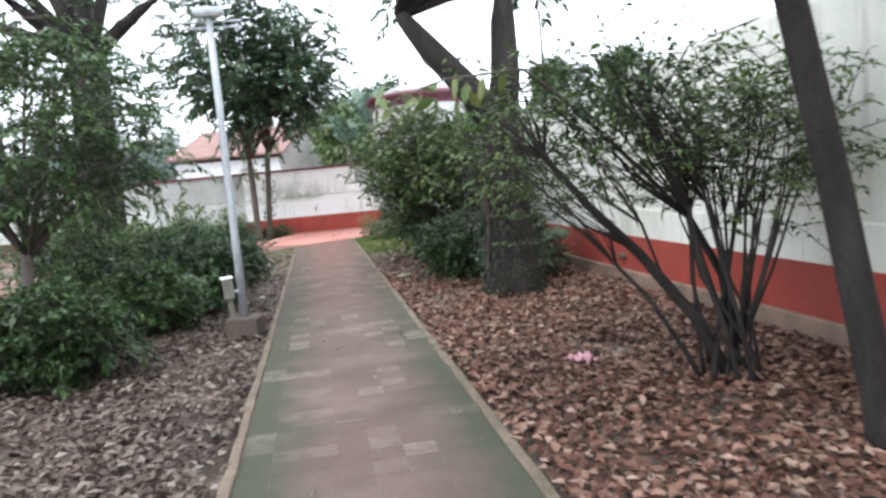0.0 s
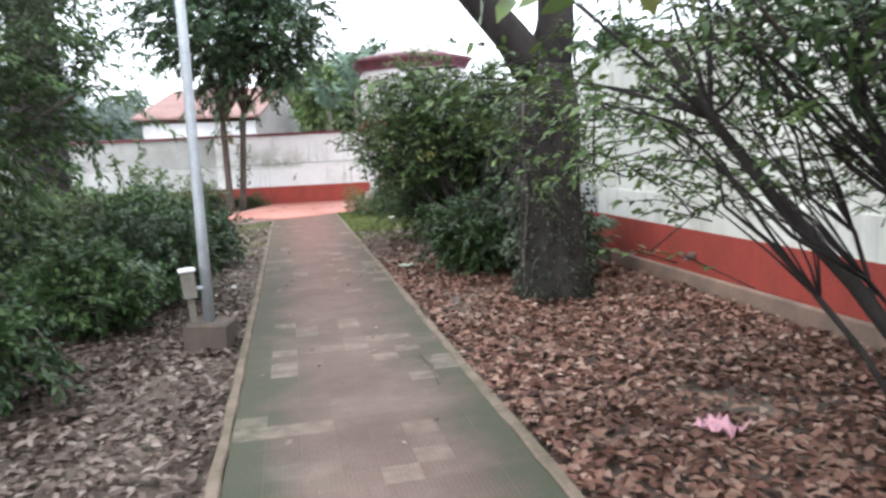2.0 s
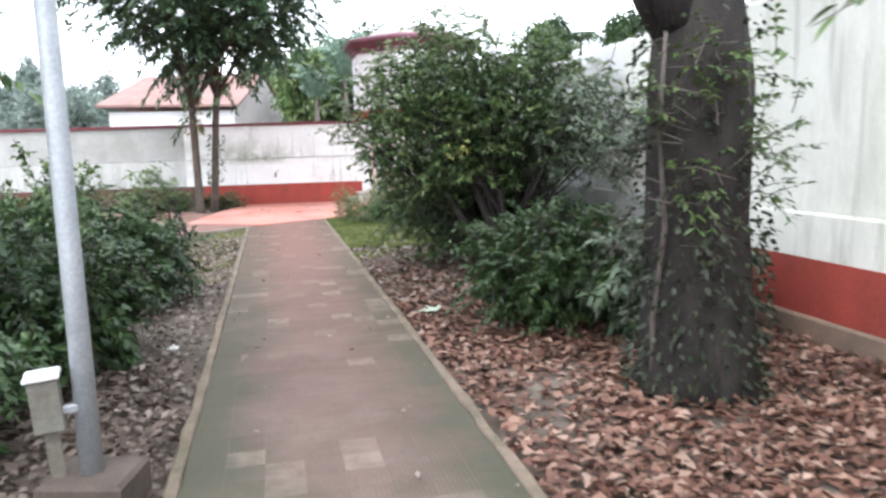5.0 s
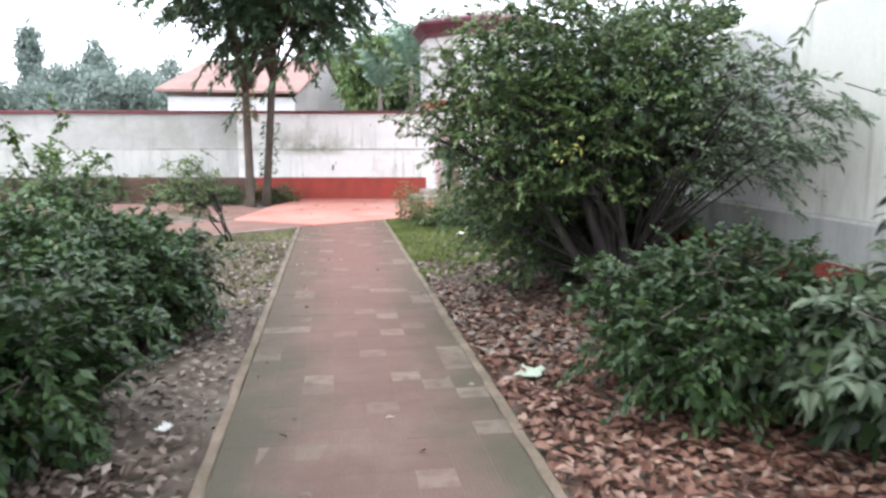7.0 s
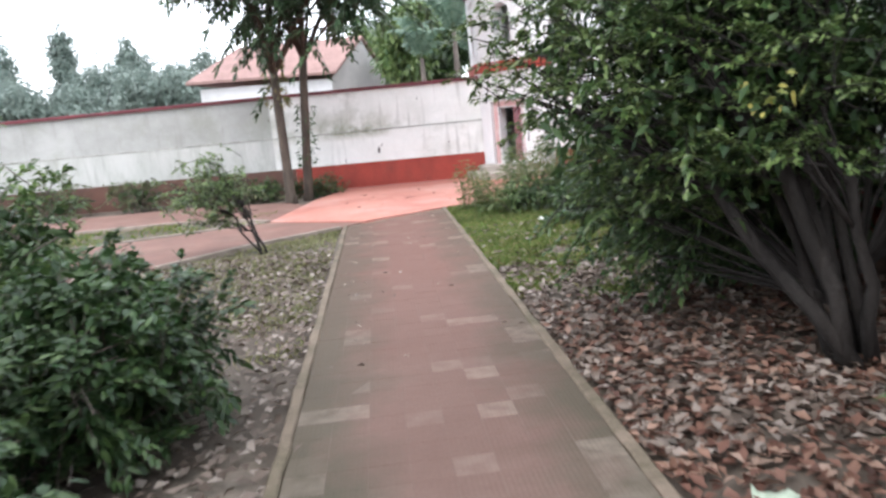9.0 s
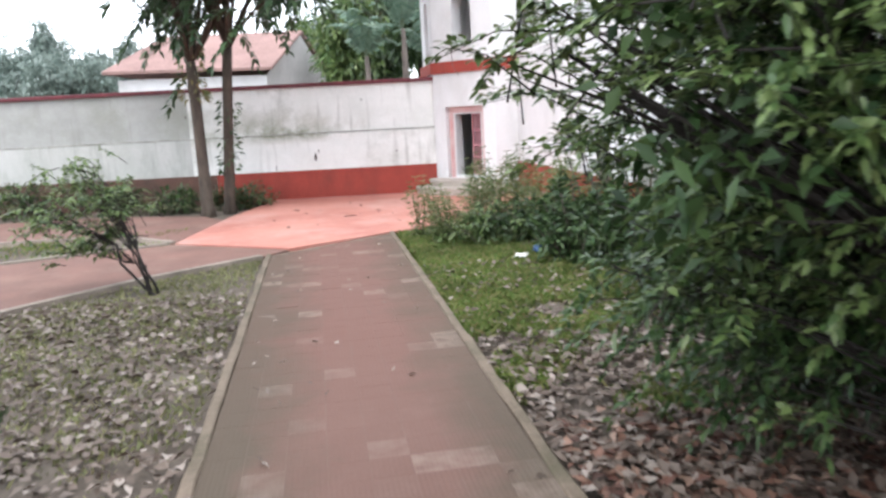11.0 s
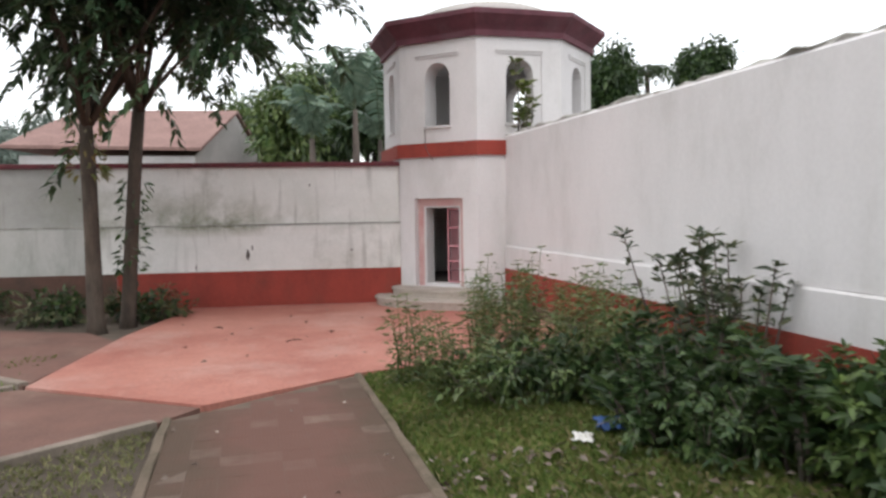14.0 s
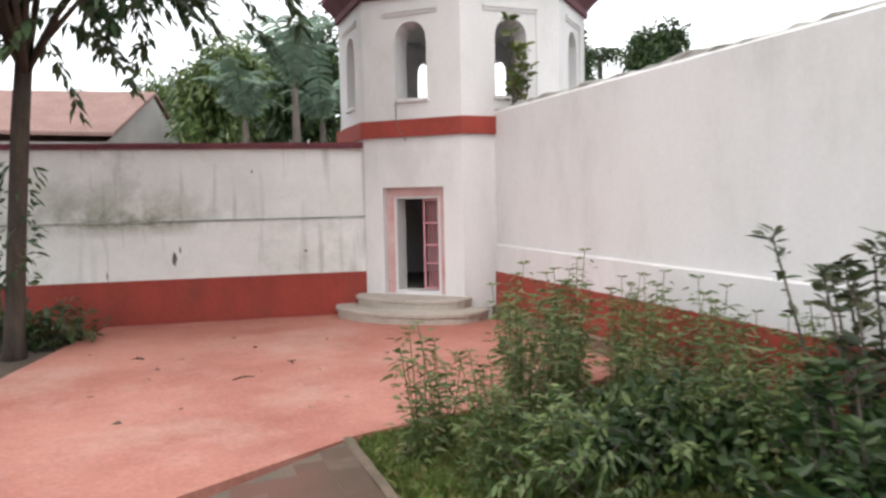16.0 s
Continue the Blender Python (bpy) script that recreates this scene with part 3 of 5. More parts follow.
sloped_wall("dado", -2.35, 2.46, -0.006, -0.001, -0.1, 0.62, REDPAINT, wf, "red painted base band")
# The base band is darker and browner along this left stretch.
sloped_wall("dado", -24, -2.352, -0.006, -0.001, -0.1, 0.62, DARKRED, wf, "dark brown base band")
sloped_wall("coping", -24, 2.46, -0.03, 0.36, 2.42, 2.5, MAROON, wf, "dark red coping", 0.02)

wr = tagged(part("wall_right", Shape().box(4.05, 4.35, 15.0, 28.6, -0.2, 2.86, 0.03), CLEANWASH), "tall whitewashed boundary wall with red base", "wall", kind="structure")
part("old_bay", Shape().box(4.05, 4.35, -10, 14.998, -0.2, 2.86, 0.03), OLDWASH, wr, "yellowed stained whitewash")
part("lower_wall", Shape().box(4.0, 4.048, 19.0, 28.4, -0.2, 1.03, 0.03), CLEANWASH, wr, "whitewashed ledge course")
part("lower_wall", Shape().box(4.0, 4.048, 13.0, 18.998, -0.2, 1.03, 0.03), DIRTYSHADEWASH, wr, "grey dirty ledge course, darkened for shrub shade")
part("lower_wall", Shape().box(4.0, 4.048, -10, 12.998, -0.2, 1.03, 0.03), OLDWASH, wr, "yellowed ledge course")
part("coping", rough_strip(4.085, 4.315, -10, 28.6, 2.85, 2.89, 0.16, 0.022, 0.012), GREYTOP, wr, "rough plaster wall top")
part("pilaster", Shape().box(3.985, 4.048, 12.55, 12.85, 1.035, 2.62, 0.03), OLDWASH, wr, "shallow plaster pilaster")
part("drain_pipe", Shape().tube([(4.02, 10.4, 0.36), (3.9, 10.4, 0.34)], [0.045, 0.045], 12), CONCRETE, wr, "clay drain stub")
part("dado", Shape().box(3.992, 3.998, -10, 28.4, -0.1, 0.64), REDPAINT, wr, "red painted base band")
part("plinth", Shape().box(3.93, 3.99, -10, 28.4, -0.1, 0.17, 0.02), PLINTH, wr, "stained plinth")

# ---- tower ----
TC, TR = (4.33, 30.35), 2.02


def octagon(r, turn=22.5):
    return [(TC[0] + r * math.cos(radians(45 * i + turn)), TC[1] + r * math.sin(radians(45 * i + turn))) for i in range(8)]


def panel(i, r, thick, z0, z1, hole=None, arch=0.0):
    """One side of the tower; hole = half width, sill, springing; the arch rises above the springing."""
    a, b = Vector((*octagon(r)[i], 0)), Vector((*octagon(r)[(i + 1) % 8], 0))
    ai, bi = Vector((*octagon(r - thick)[i], 0)), Vector((*octagon(r - thick)[(i + 1) % 8], 0))
    w = (b - a).length
    mid_o, mid_i = (a + b) / 2, (ai + bi) / 2
    along = (b - a).normalized()
    s = Shape()

    def at(u, z, inner):
        """u from -1 to 1 across, at either face; openings keep their width in metres."""
        return tuple((mid_i if inner else mid_o) + along * u + Vector((0, 0, z)))

    wo, wi = w / 2, (bi - ai).length / 2
    if not hole:
        v = [at(-wo, z0, 0), at(wo, z0, 0), at(wo, z1, 0), at(-wo, z1, 0), at(-wi, z0, 1), at(wi, z0, 1), at(wi, z1, 1), at(-wi, z1, 1)]
        return s.add(v, [(0, 1, 2, 3), (7, 6, 5, 4), (0, 4, 5, 1), (3, 2, 6, 7), (0, 3, 7, 4), (1, 5, 6, 2)])
    hw, sill, spring = hole
    k = 10 if arch else 1
    curve = [(-hw * math.cos(math.pi * j / k), spring + arch * math.sin(math.pi * j / k) ** 0.8) for j in range(k + 1)] if arch else [(-hw, spring), (hw, spring)]
    rim = [(-hw, sill)] + curve + [(hw, sill)]
    for inner, W in ((0, wo), (1, wi)):
        quads = [[(-W, z0), (-hw, z0), (-hw, spring), (-W, spring)], [(hw, z0), (W, z0), (W, spring), (hw, spring)]]
        if sill > z0:
            quads.append([(-hw, z0), (hw, z0), (hw, sill), (-hw, sill)])
        quads += [[(-W, spring), (-hw, spring), (-hw, z1), (-W, z1)], [(hw, spring), (W, spring), (W, z1), (hw, z1)]]
        for (u0, y0), (u1, y1) in zip(curve[:-1], curve[1:]):
            quads.append([(u0, y0), (u1, y1), (u1, z1), (u0, z1)])
        for q in quads:
            s.add([at(u, z, inner) for u, z in q], [(0, 1, 2, 3) if not inner else (3, 2, 1, 0)])
    m = len(rim)
    for j in range(m - 1 if sill <= z0 else m):
        p, q = rim[j], rim[(j + 1) % m]
        s.add([at(*p, 0), at(*q, 0), at(*q, 1), at(*p, 1)], [(0, 1, 2, 3)])
    s.add([at(-wo, z1, 0), at(wo, z1, 0), at(wi, z1, 1), at(-wi, z1, 1)], [(0, 1, 2, 3)])
    return s


tower = thing("corner_tower", pose(TC[0], TC[1], 0), "white octagonal corner tower with maroon cornice and arched windows", "tower")
inv = tower.matrix_basis.inverted()


def tower_part(name, shape, material, label="", parent=None, smooth=False):
    ob = part(name, shape, material, parent or tower, label, smooth)
    ob.data.transform(inv)
    return ob


def on_face(i, r):
    """A frame on one side of the tower: x along it, y outwards, z up."""
    a = radians(45 * i + 45)
    ap = r * math.cos(math.pi / 8)
    m = Matrix.Rotation(a - math.pi / 2, 4, "Z")
    m.translation = (TC[0] + ap * math.cos(a), TC[1] + ap * math.sin(a), 0)
    return m


DOOR_SIDE = 4
for i in range(8):
    if i == DOOR_SIDE:
        tower_part("lower_wall", panel(i, TR, 0.14, -0.2, 2.54, (0.48, 0.3, 1.83)), CLEANWASH, "whitewashed")
        tower_part("door_recess", panel(i, TR - 0.142, 0.3, -0.2, 2.54, (0.33, 0.34, 1.67)), CLEANWASH, "whitewashed door recess")
        m = on_face(4, TR - 0.142)
        tower_part("door_frame", Shape().box(0.37, 0.478, 0.001, 0.012, 0.3, 1.828, m=m).box(-0.478, -0.37, 0.001, 0.012, 0.3, 1.828, m=m).box(-0.369, 0.369, 0.001, 0.012, 1.7, 1.828, m=m), PINKPAINT, "faded pink painted door frame")
    else:
        tower_part("lower_wall", panel(i, TR, 0.44, -0.2, 2.54), CLEANWASH, "whitewashed")
    tower_part("upper_wall", panel(i, TR - 0.03, 0.4, 2.78, 4.5, (0.245, 3.06, 3.85), 0.29), CLEANWASH, "whitewashed")


def ring(r0, r1, z0, z1, r0b=None, r1b=None):
    s = Shape()
    o0, o1, i0, i1 = octagon(r0), octagon(r0b or r0), octagon(r1), octagon(r1b or r1)
    v = [(*p, z0) for p in o0] + [(*p, z1) for p in o1] + [(*p, z0) for p in i0] + [(*p, z1) for p in i1]
    f = []
    for i in range(8):
        j = (i + 1) % 8
        f += [(i, j, 8 + j, 8 + i), (16 + j, 16 + i, 24 + i, 24 + j), (8 + i, 8 + j, 24 + j, 24 + i), (j, i, 16 + i, 16 + j)]
    return s.add(v, f)


tower_part("band", ring(TR + 0.05, TR - 0.33, 2.54, 2.78), REDPAINT, "red painted string course")
tower_part("floor_slab", Shape().prism(octagon(TR - 0.34), 2.56, 2.7), GREYWALL)
corn = Shape()
corn.rings([[(*p, z) for p in octagon(r)] for r, z in ((TR - 0.04, 4.5), (TR + 0.03, 4.5), (TR + 0.03, 4.6), (TR + 0.08, 4.66), (TR + 0.24, 4.82), (TR + 0.24, 4.9), (TR - 0.2, 5.02), (TR - 0.5, 5.05))])
tower_part("ceiling_slab", Shape().prism(octagon(TR - 0.44), 4.42, 4.496), CLEANWASH, "whitewashed inner ceiling")
DUSTY = surface("dusty_maroon_paint", (0.17, 0.062, 0.08), (0.105, 0.042, 0.055), 2.5, 0.8, 0.2, 50, (0.20, 0.13, 0.14), 1.5, 0.5)
tower_part("cornice", corn, DUSTY, "dark maroon flared cornice")
dome = Shape()
dome.rings([[(TC[0] + 1.45 * math.cos(radians(a)) * math.cos(math.pi / 2 * q), TC[1] + 1.45 * math.sin(radians(a)) * math.cos(math.pi / 2 * q), 5.03 + 0.4 * math.sin(math.pi / 2 * q))
             for a in range(0, 360, 15)] for q in (0, 0.15, 0.3, 0.45, 0.6, 0.75, 0.88, 0.97)])
tower_part("dome", dome, GREYWALL, "weathered grey roof dome", smooth=True)


for i in (3, 4, 5, 6):
    m = on_face(i, TR - 0.03)
    s = Shape().box(-0.42, 0.42, 0.002, 0.035, 4.27, 4.31, m=m).box(-0.42, 0.42, 0.002, 0.02, 4.23, 4.265, m=m)
    if i > 4:
        s.box(-0.42, -0.39, 0.002, 0.022, 3.0, 4.228, m=m)
    tower_part("hood_mould", s, CLEANWASH, "raised plaster hood mould")
    tower_part("window_sill", Shape().box(-0.27, 0.27, 0.0, 0.04, 3.03, 3.07, m=m), CLEANWASH)

# steps before the door
m = on_face(4, TR)


def bow(w, d):
    return [(w * math.cos(math.pi * j / 14), d * math.sin(math.pi * j / 14) ** 0.7) for j in range(15)]


for w, d, z0, z1, nose in ((1.12, 0.82, -0.1, 0.16, 0.03), (0.86, 0.52, 0.16, 0.3, 0.02)):
    s = Shape()
    s.rings([[tuple(m @ Vector((x, y, z))) for x, y in bow(w + o, d + o)] for o, z in ((0, z0), (0, z1 - 0.05), (nose, z1 - 0.045), (nose, z1 - 0.008), (nose - 0.01, z1))])
    tower_part("step", s, PALEKERB, "worn pale cement step")
# half-open gate leaf
m = on_face(4, TR - 0.2) @ pose(-0.325, -0.02, 0, 0, 0, -9)
GATE = surface("pink_iron_paint", (0.60, 0.30, 0.33), (0.48, 0.20, 0.23), 6.0, 0.6, 0.1, 60)
gate = tower_part("gate", Shape().box(0.0, 0.03, -0.012, 0.012, 0.36, 1.66, m=m).box(0.255, 0.285, -0.012, 0.012, 0.36, 1.66, m=m), GATE, "pink painted iron gate leaf standing ajar")
for z in (0.36, 0.72, 0.98, 1.3, 1.63):
    tower_part("rail", Shape().box(0.032, 0.253, -0.01, 0.01, z, z + 0.03, m=m), GATE, parent=gate)
for k in range(4):
    x = 0.06 + 0.047 * k
    tower_part("bar", Shape().box(x, x + 0.014, -0.024, -0.011, 0.37, 1.65, m=m), GATE, parent=gate)
m = on_face(4, TR)
tower_part("cable", Shape().tube([tuple(m @ Vector(p)) for p in ((0.22, 0.02, 3.06), (0.2, 0.07, 3.0), (0.19, 0.075, 2.7), (0.1, 0.08, 2.56), (0.06, 0.05, 2.48))], [0.008] * 5, 6), DARKIN, "loose dark cable end")
floor_in = Shape().prism(octagon(TR - 0.45), -0.05, 0.33)
tower_part("inner_floor", floor_in, DARKIN)

# ---- far house ----
house = thing("house", pose(-5, 48, 0), "low white house with a faded red tiled roof", "house")
A, B, C, D = Vector((-8.0, 46.3, 0)), Vector((-2.0, 46.3, 0)), Vector((0.6, 53.0, 0)), Vector((-6.6, 53.4, 0))
inv = house.matrix_basis.inverted()
hs = Shape()
for p, q in ((A, B), (D, A), (C, D)):
    hs.add([p, q, q + Vector((0, 0, 3.75)), p + Vector((0, 0, 3.75))], [(0, 1, 2, 3)])
o = part("wall", hs, CLEANWASH, house, "white painted front")
o.data.transform(inv)
apex = Vector((-0.5, 49.5, 5.72))
o = part("gable_wall", Shape().add([B, C, C + Vector((0, 0, 3.9)), apex, B + Vector((0, 0, 3.75))], [(0, 1, 2, 3, 4)]), GREYWALL, house, "grey plaster gable")
o.data.transform(inv)
ridge0 = Vector((-6.6, 49.5, 5.68))
e0, e1 = Vector((-8.5, 45.9, 3.98)), Vector((-1.75, 45.9, 3.92))
e2, e3 = Vector((0.9, 53.4, 3.9)), Vector((-7.2, 53.8, 3.98))
t = Vector((0, 0, 0.12))
apx = apex + Vector((0.1, 0, 0.05))
rf = Shape()
top = [e0 + t, e1 + t, apx + t, ridge0 + t, e2 + t, e3 + t]
low = [e0, e1, apx, ridge0, e2, e3]
rf.add(top + low, [(0, 1, 2, 3), (5, 0, 3), (4, 5, 3, 2), (9, 8, 7, 6), (9, 6, 11), (8, 9, 11, 10), (0, 6, 7, 1), (1, 7, 8, 2), (2, 8, 10, 4), (4, 10, 11, 5), (5, 11, 6, 0)])
o = part("roof", rf, ROOFRED, house, "faded red tiled hip roof")
o.data.transform(inv)

# ---- plaza and side path ----
plaza_outline = [(-0.6, 23.3), (0.93, 24.12), (3.92, 24.9), (3.92, 28.0), (3.4, 28.7), (2.5, 29.55), (-1.1, 30.02), (-1.82, 27.35), (-2.3, 24.55)]
tagged(part("plaza", Shape().prism(plaza_outline, -0.12, 0.012), PLAZA), "worn pinkish red cement forecourt", "paving", kind="structure")
side_outline = [(-0.93, 22.9), (-0.62, 23.27), (-2.32, 24.5), (-4.6, 23.75), (-12, 20.6), (-12, 14.5), (-3.3, 20.85), (-2.2, 22.0)]
tagged(part("side_path", Shape().prism(side_outline, -0.12, 0.0), SIDE), "brown paved side path worn smooth", "path", kind="structure")
grey_outline = [(-2.36, 24.66), (-1.86, 27.0), (-2.36, 27.9), (-4.25, 28.9), (-14, 30.0), (-14, 26.4), (-4.6, 26.0), (-3.35, 25.75)]
tagged(part("pavement", Shape().prism(grey_outline, -0.12, -0.008), SIDE), "brown cement walk beside the wall", "paving", kind="structure")
edge = Shape()
for (x0, y0), (x1, y1) in (((-2.42, 24.6), (-4.6, 23.85)), ((-4.6, 23.85), (-12, 20.7)), ((-2.36, 24.72), (-3.35, 25.75)), ((-3.35, 25.75), (-4.6, 26.0)), ((-4.6, 26.0), (-14, 26.4)), ((-3.3, 20.85), (-2.2, 22.0)), ((-2.2, 22.0), (-0.95, 22.9))):
    d = Vector((x1 - x0, y1 - y0, 0)).normalized()
    q = Vector((-d.y, d.x, 0)) * 0.05
    a, b = Vector((x0, y0, 0)), Vector((x1, y1, 0))
    edge.add([a - q - Vector((0, 0, 0.1)), b - q - Vector((0, 0, 0.1)), b + q - Vector((0, 0, 0.1)), a + q - Vector((0, 0, 0.1)),
              a - q + Vector((0, 0, 0.022)), b - q + Vector((0, 0, 0.022)), b + q + Vector((0, 0, 0.022)), a + q + Vector((0, 0, 0.022))],
             [(3, 2, 1, 0), (4, 5, 6, 7), (0, 1, 5, 4), (1, 2, 6, 5), (2, 3, 7, 6), (3, 0, 4, 7)])
tagged(part("kerb", edge, DULLKERB), "dull cement kerb edging the side path", "kerb", kind="structure")


def wall_mark(x, z, w, h):
    """A dark chipped patch on the far wall."""
    y = wall_far_y(x) + (-0.002 if z < 1.41 else 0.048)
    k = 11
    pts = [(x + w * math.cos(6.2832 * i / k) * (0.6 + 0.6 * rng.random()), y, z + h * math.sin(6.2832 * i / k) * (0.6 + 0.6 * rng.random())) for i in range(k)]
    part("chip", Shape().rings([pts, [(a, b - 0.004, c) for a, b, c in pts]]), DARKIN, wf, "dark chipped plaster patch")


for x, z, w, h in ((-0.18, 0.9, 0.035, 0.1), (-0.1, 1.02, 0.015, 0.05), (-1.05, 0.7, 0.012, 0.06), (1.6, 0.95, 0.03, 0.02), (-2.9, 1.9, 0.02, 0.03), (0.9, 2.1, 0.015, 0.03)):
    wall_mark(x, z, w, h)


# ---- trees ----
def tree(name, x, y, trunk_r, fork, crown, radii, material, label, bark=BARK, clumps=320, per=30, leaf=(0.16, 0.06), lean=(0, 0), boughs=9,
         spread=0.4, hang=0.3, hollow=0.45, cut=-1.0, lumps=1.0, forks=None, lobes=0):
    """A tapered trunk to the fork, boughs into the crown, and the crown's leaves. crown is relative to the foot."""
    ob = thing(name, pose(x, y, 0), label, "tree")
    fx, fy = lean
    s = Shape()
    pts = [(0, 0, -0.15), (fx * 0.05, fy * 0.05, 0.15), (fx * 0.4, fy * 0.4, fork * 0.45), (fx * 0.75, fy * 0.75, fork * 0.8), (fx, fy, fork)]
    s.tube(pts, [trunk_r * 1.45, trunk_r * 1.12, trunk_r, trunk_r * 0.95, trunk_r * 0.85], 11, 0.16)
    part("trunk", s, bark, ob, smooth=True)
    if lobes:
        cl = []
        for _ in range(lobes):
            k = rng.uniform(0.35, 0.6)
            o = rng.uniform(-0.55, 0.55, 3) * np.array(radii)
            cl.append(crown_points(clumps // lobes, np.array(crown) + o, np.array(radii) * k * [1, 1, rng.uniform(0.8, 1.5)], hollow, lumps))
        cl = np.concatenate(cl)
    else:
        cl = crown_points(clumps, crown, radii, hollow, lumps, cut)
    if forks:
        for p in forks:
            a, b = Vector((fx, fy, fork - 0.25)), Vector(p)
            s = Shape().tube([a, a.lerp(b, 0.35) + Vector((0.05, 0, 0)), a.lerp(b, 0.7), b], [trunk_r * 0.72, trunk_r * 0.62, trunk_r * 0.5, trunk_r * 0.3], 9, 0.15)
            limbs(s, p, cl[rng.integers(len(cl), size=boughs)], trunk_r * 0.25, 0.012, 0.05)
            part("bough", s, bark, ob, smooth=True)
    else:
        for p in cl[rng.integers(len(cl), size=boughs)]:
            part("bough", limbs(Shape(), (fx, fy, fork - 0.15), [p], trunk_r * 0.5, 0.012, 0.1), bark, ob, smooth=True)
    if y > 35:
        part("crown", fast_mesh("crown", *clump_leaves(cl, per, spread, *leaf, hang=hang, round_=False)), material, ob)
    else:
        leafy(ob, "crown", cl, (crown[0], crown[1], crown[2] - radii[2] * 0.4), per, spread * 2.0, leaf, material, bark, sag=hang, round_=False)
    return ob


def ivy(ob, n, r, z0, z1, material, size=(0.09, 0.06), lean=(0, 0), fork=3.0):
    """Climbing leaves on a trunk."""
    w, z = rng.uniform(0, 2 * math.pi, n), z0 + (z1 - z0) * rng.random(n) ** 1.4
    rr = r * (1.0 + 0.3 * rng.random(n))
    pos = np.stack([rr * np.cos(w) + lean[0] * z / fork, rr * np.sin(w) + lean[1] * z / fork, z], 1)
    way = np.stack([np.cos(w), np.sin(w), rng.uniform(-0.9, 0.2, n)], 1) + rng.normal(0, 0.4, (n, 3))
    tagged(part("climber", fast_mesh("climber", *leaf_arrays(pos, way, *size)), material, ob, "climbing leaves on the trunk"), kind="stuff")


big = tree("big_tree", 2.46, 10.75, 0.335, 2.5, (0.1, 0.6, 6.0), (2.8, 2.8, 1.9), LEAF_DARK, "large dark-barked forked tree with climbing ivy", clumps=190, per=24,
           leaf=(0.17, 0.07), forks=[(-1.25, 0.1, 3.9), (0.3, 0.3, 4.4)], boughs=10)
ivy(big, 900, 0.37, 0.0, 1.1, LEAF_IVY, (0.055, 0.034))
ivy(big, 500, 0.345, 0.6, 2.6, LEAF_IVY, (0.05, 0.032))
vine = [(-0.36, -0.08, -0.05), (-0.37, -0.1, 0.5), (-0.33, -0.17, 1.1), (-0.35, -0.12, 1.7), (-0.33, -0.15, 2.3)]
part("vine", Shape().tube(vine, [0.022, 0.02, 0.018, 0.015, 0.012], 7, 0.25), BARKPALE, big, "thin pale vine stem on the trunk", smooth=True)
shoots = crown_points(75, (-0.05, -0.3, 1.75), (0.6, 0.3, 0.7), 0.3, 1.0)
tagged(leafy(big, "sucker_growth", shoots, (0, 0, 1.4), 11, 0.34, (0.065, 0.03), LEAF_MID, BARKPALE, "light green shoots from the trunk"), kind="stuff")
fringe = crown_points(90, (-0.2, 0.0, 1.5), (0.42, 0.42, 1.0), 0.7, 1.0)
tagged(leafy(big, "climber", fringe, (0, 0, 1.2), 12, 0.3, (0.06, 0.03), LEAF_IVY, BARKPALE, "dark climbing leaves hanging from the trunk", sag=0.9), kind="stuff")
twin = tree("twin_tree", -2.3, 28.1, 0.105, 3.0, (0.1, -0.1, 6.15), (2.7, 2.8, 2.45), LEAF_TWIN, "slim garden tree with drooping dark green leaves", BARKTWIN, 680, 28, (0.21, 0.08), (-0.05, 0.1), 12, 0.4, 0.5, lumps=1.7)
twin2 = tree("twin_tree", -1.95, 28.55, 0.10, 3.3, (0.9, -0.3, 6.2), (2.5, 2.8, 2.45), LEAF_TWIN, "slim garden tree leaning beside its twin", BARKTWIN, 560, 28, (0.21, 0.08), (0.28, 0.0), 12, 0.4, 0.5, lumps=1.7)
ivy(twin, 160, 0.16, 2.2, 3.2, leaf_material("leaf_yellowing", [(0.20, 0.13, 0.05), (0.16, 0.15, 0.05), (0.10, 0.13, 0.04)]), (0.14, 0.05), (-0.05, 0.1), 3.0)
ivy(twin2, 120, 0.14, 0.8, 2.2, LEAF_DARK, (0.13, 0.05), (0.28, 0.0), 3.3)
tree("left_tree", -4.35, 16.2, 0.4, 4.6, (-0.4, 0.5, 6.2), (2.6, 2.4, 2.4), LEAF_DARK, "tall dark tree with sparse hanging twigs", BARK, 230, 18, (0.16, 0.06), (0.15, 0.0), 14, 0.4, 0.4)
tree("feathery_tree", -3.85, 10.6, 0.07, 1.3, (0.1, 0, 2.75), (1.8, 1.7, 1.35), LEAF_HEDGE, "feathery green small tree behind the hedge", BARKPALE, 950, 28, (0.10, 0.036), (0.1, 0), 12, 0.3, 0.35, lumps=1.5)
# Crown is enlarged out of view to shade the ground near the start.
tree("slender_tree", 2.78, 4.2, 0.085, 3.2, (-0.6, -0.9, 4.6), (2.5, 2.6, 1.2), LEAF_DARK, "slender leaning tree with dark leaves, crown widened for shade", BARK, 420, 22, (0.15, 0.055), (-0.6, 0.1), 9, 0.35, 0.8)


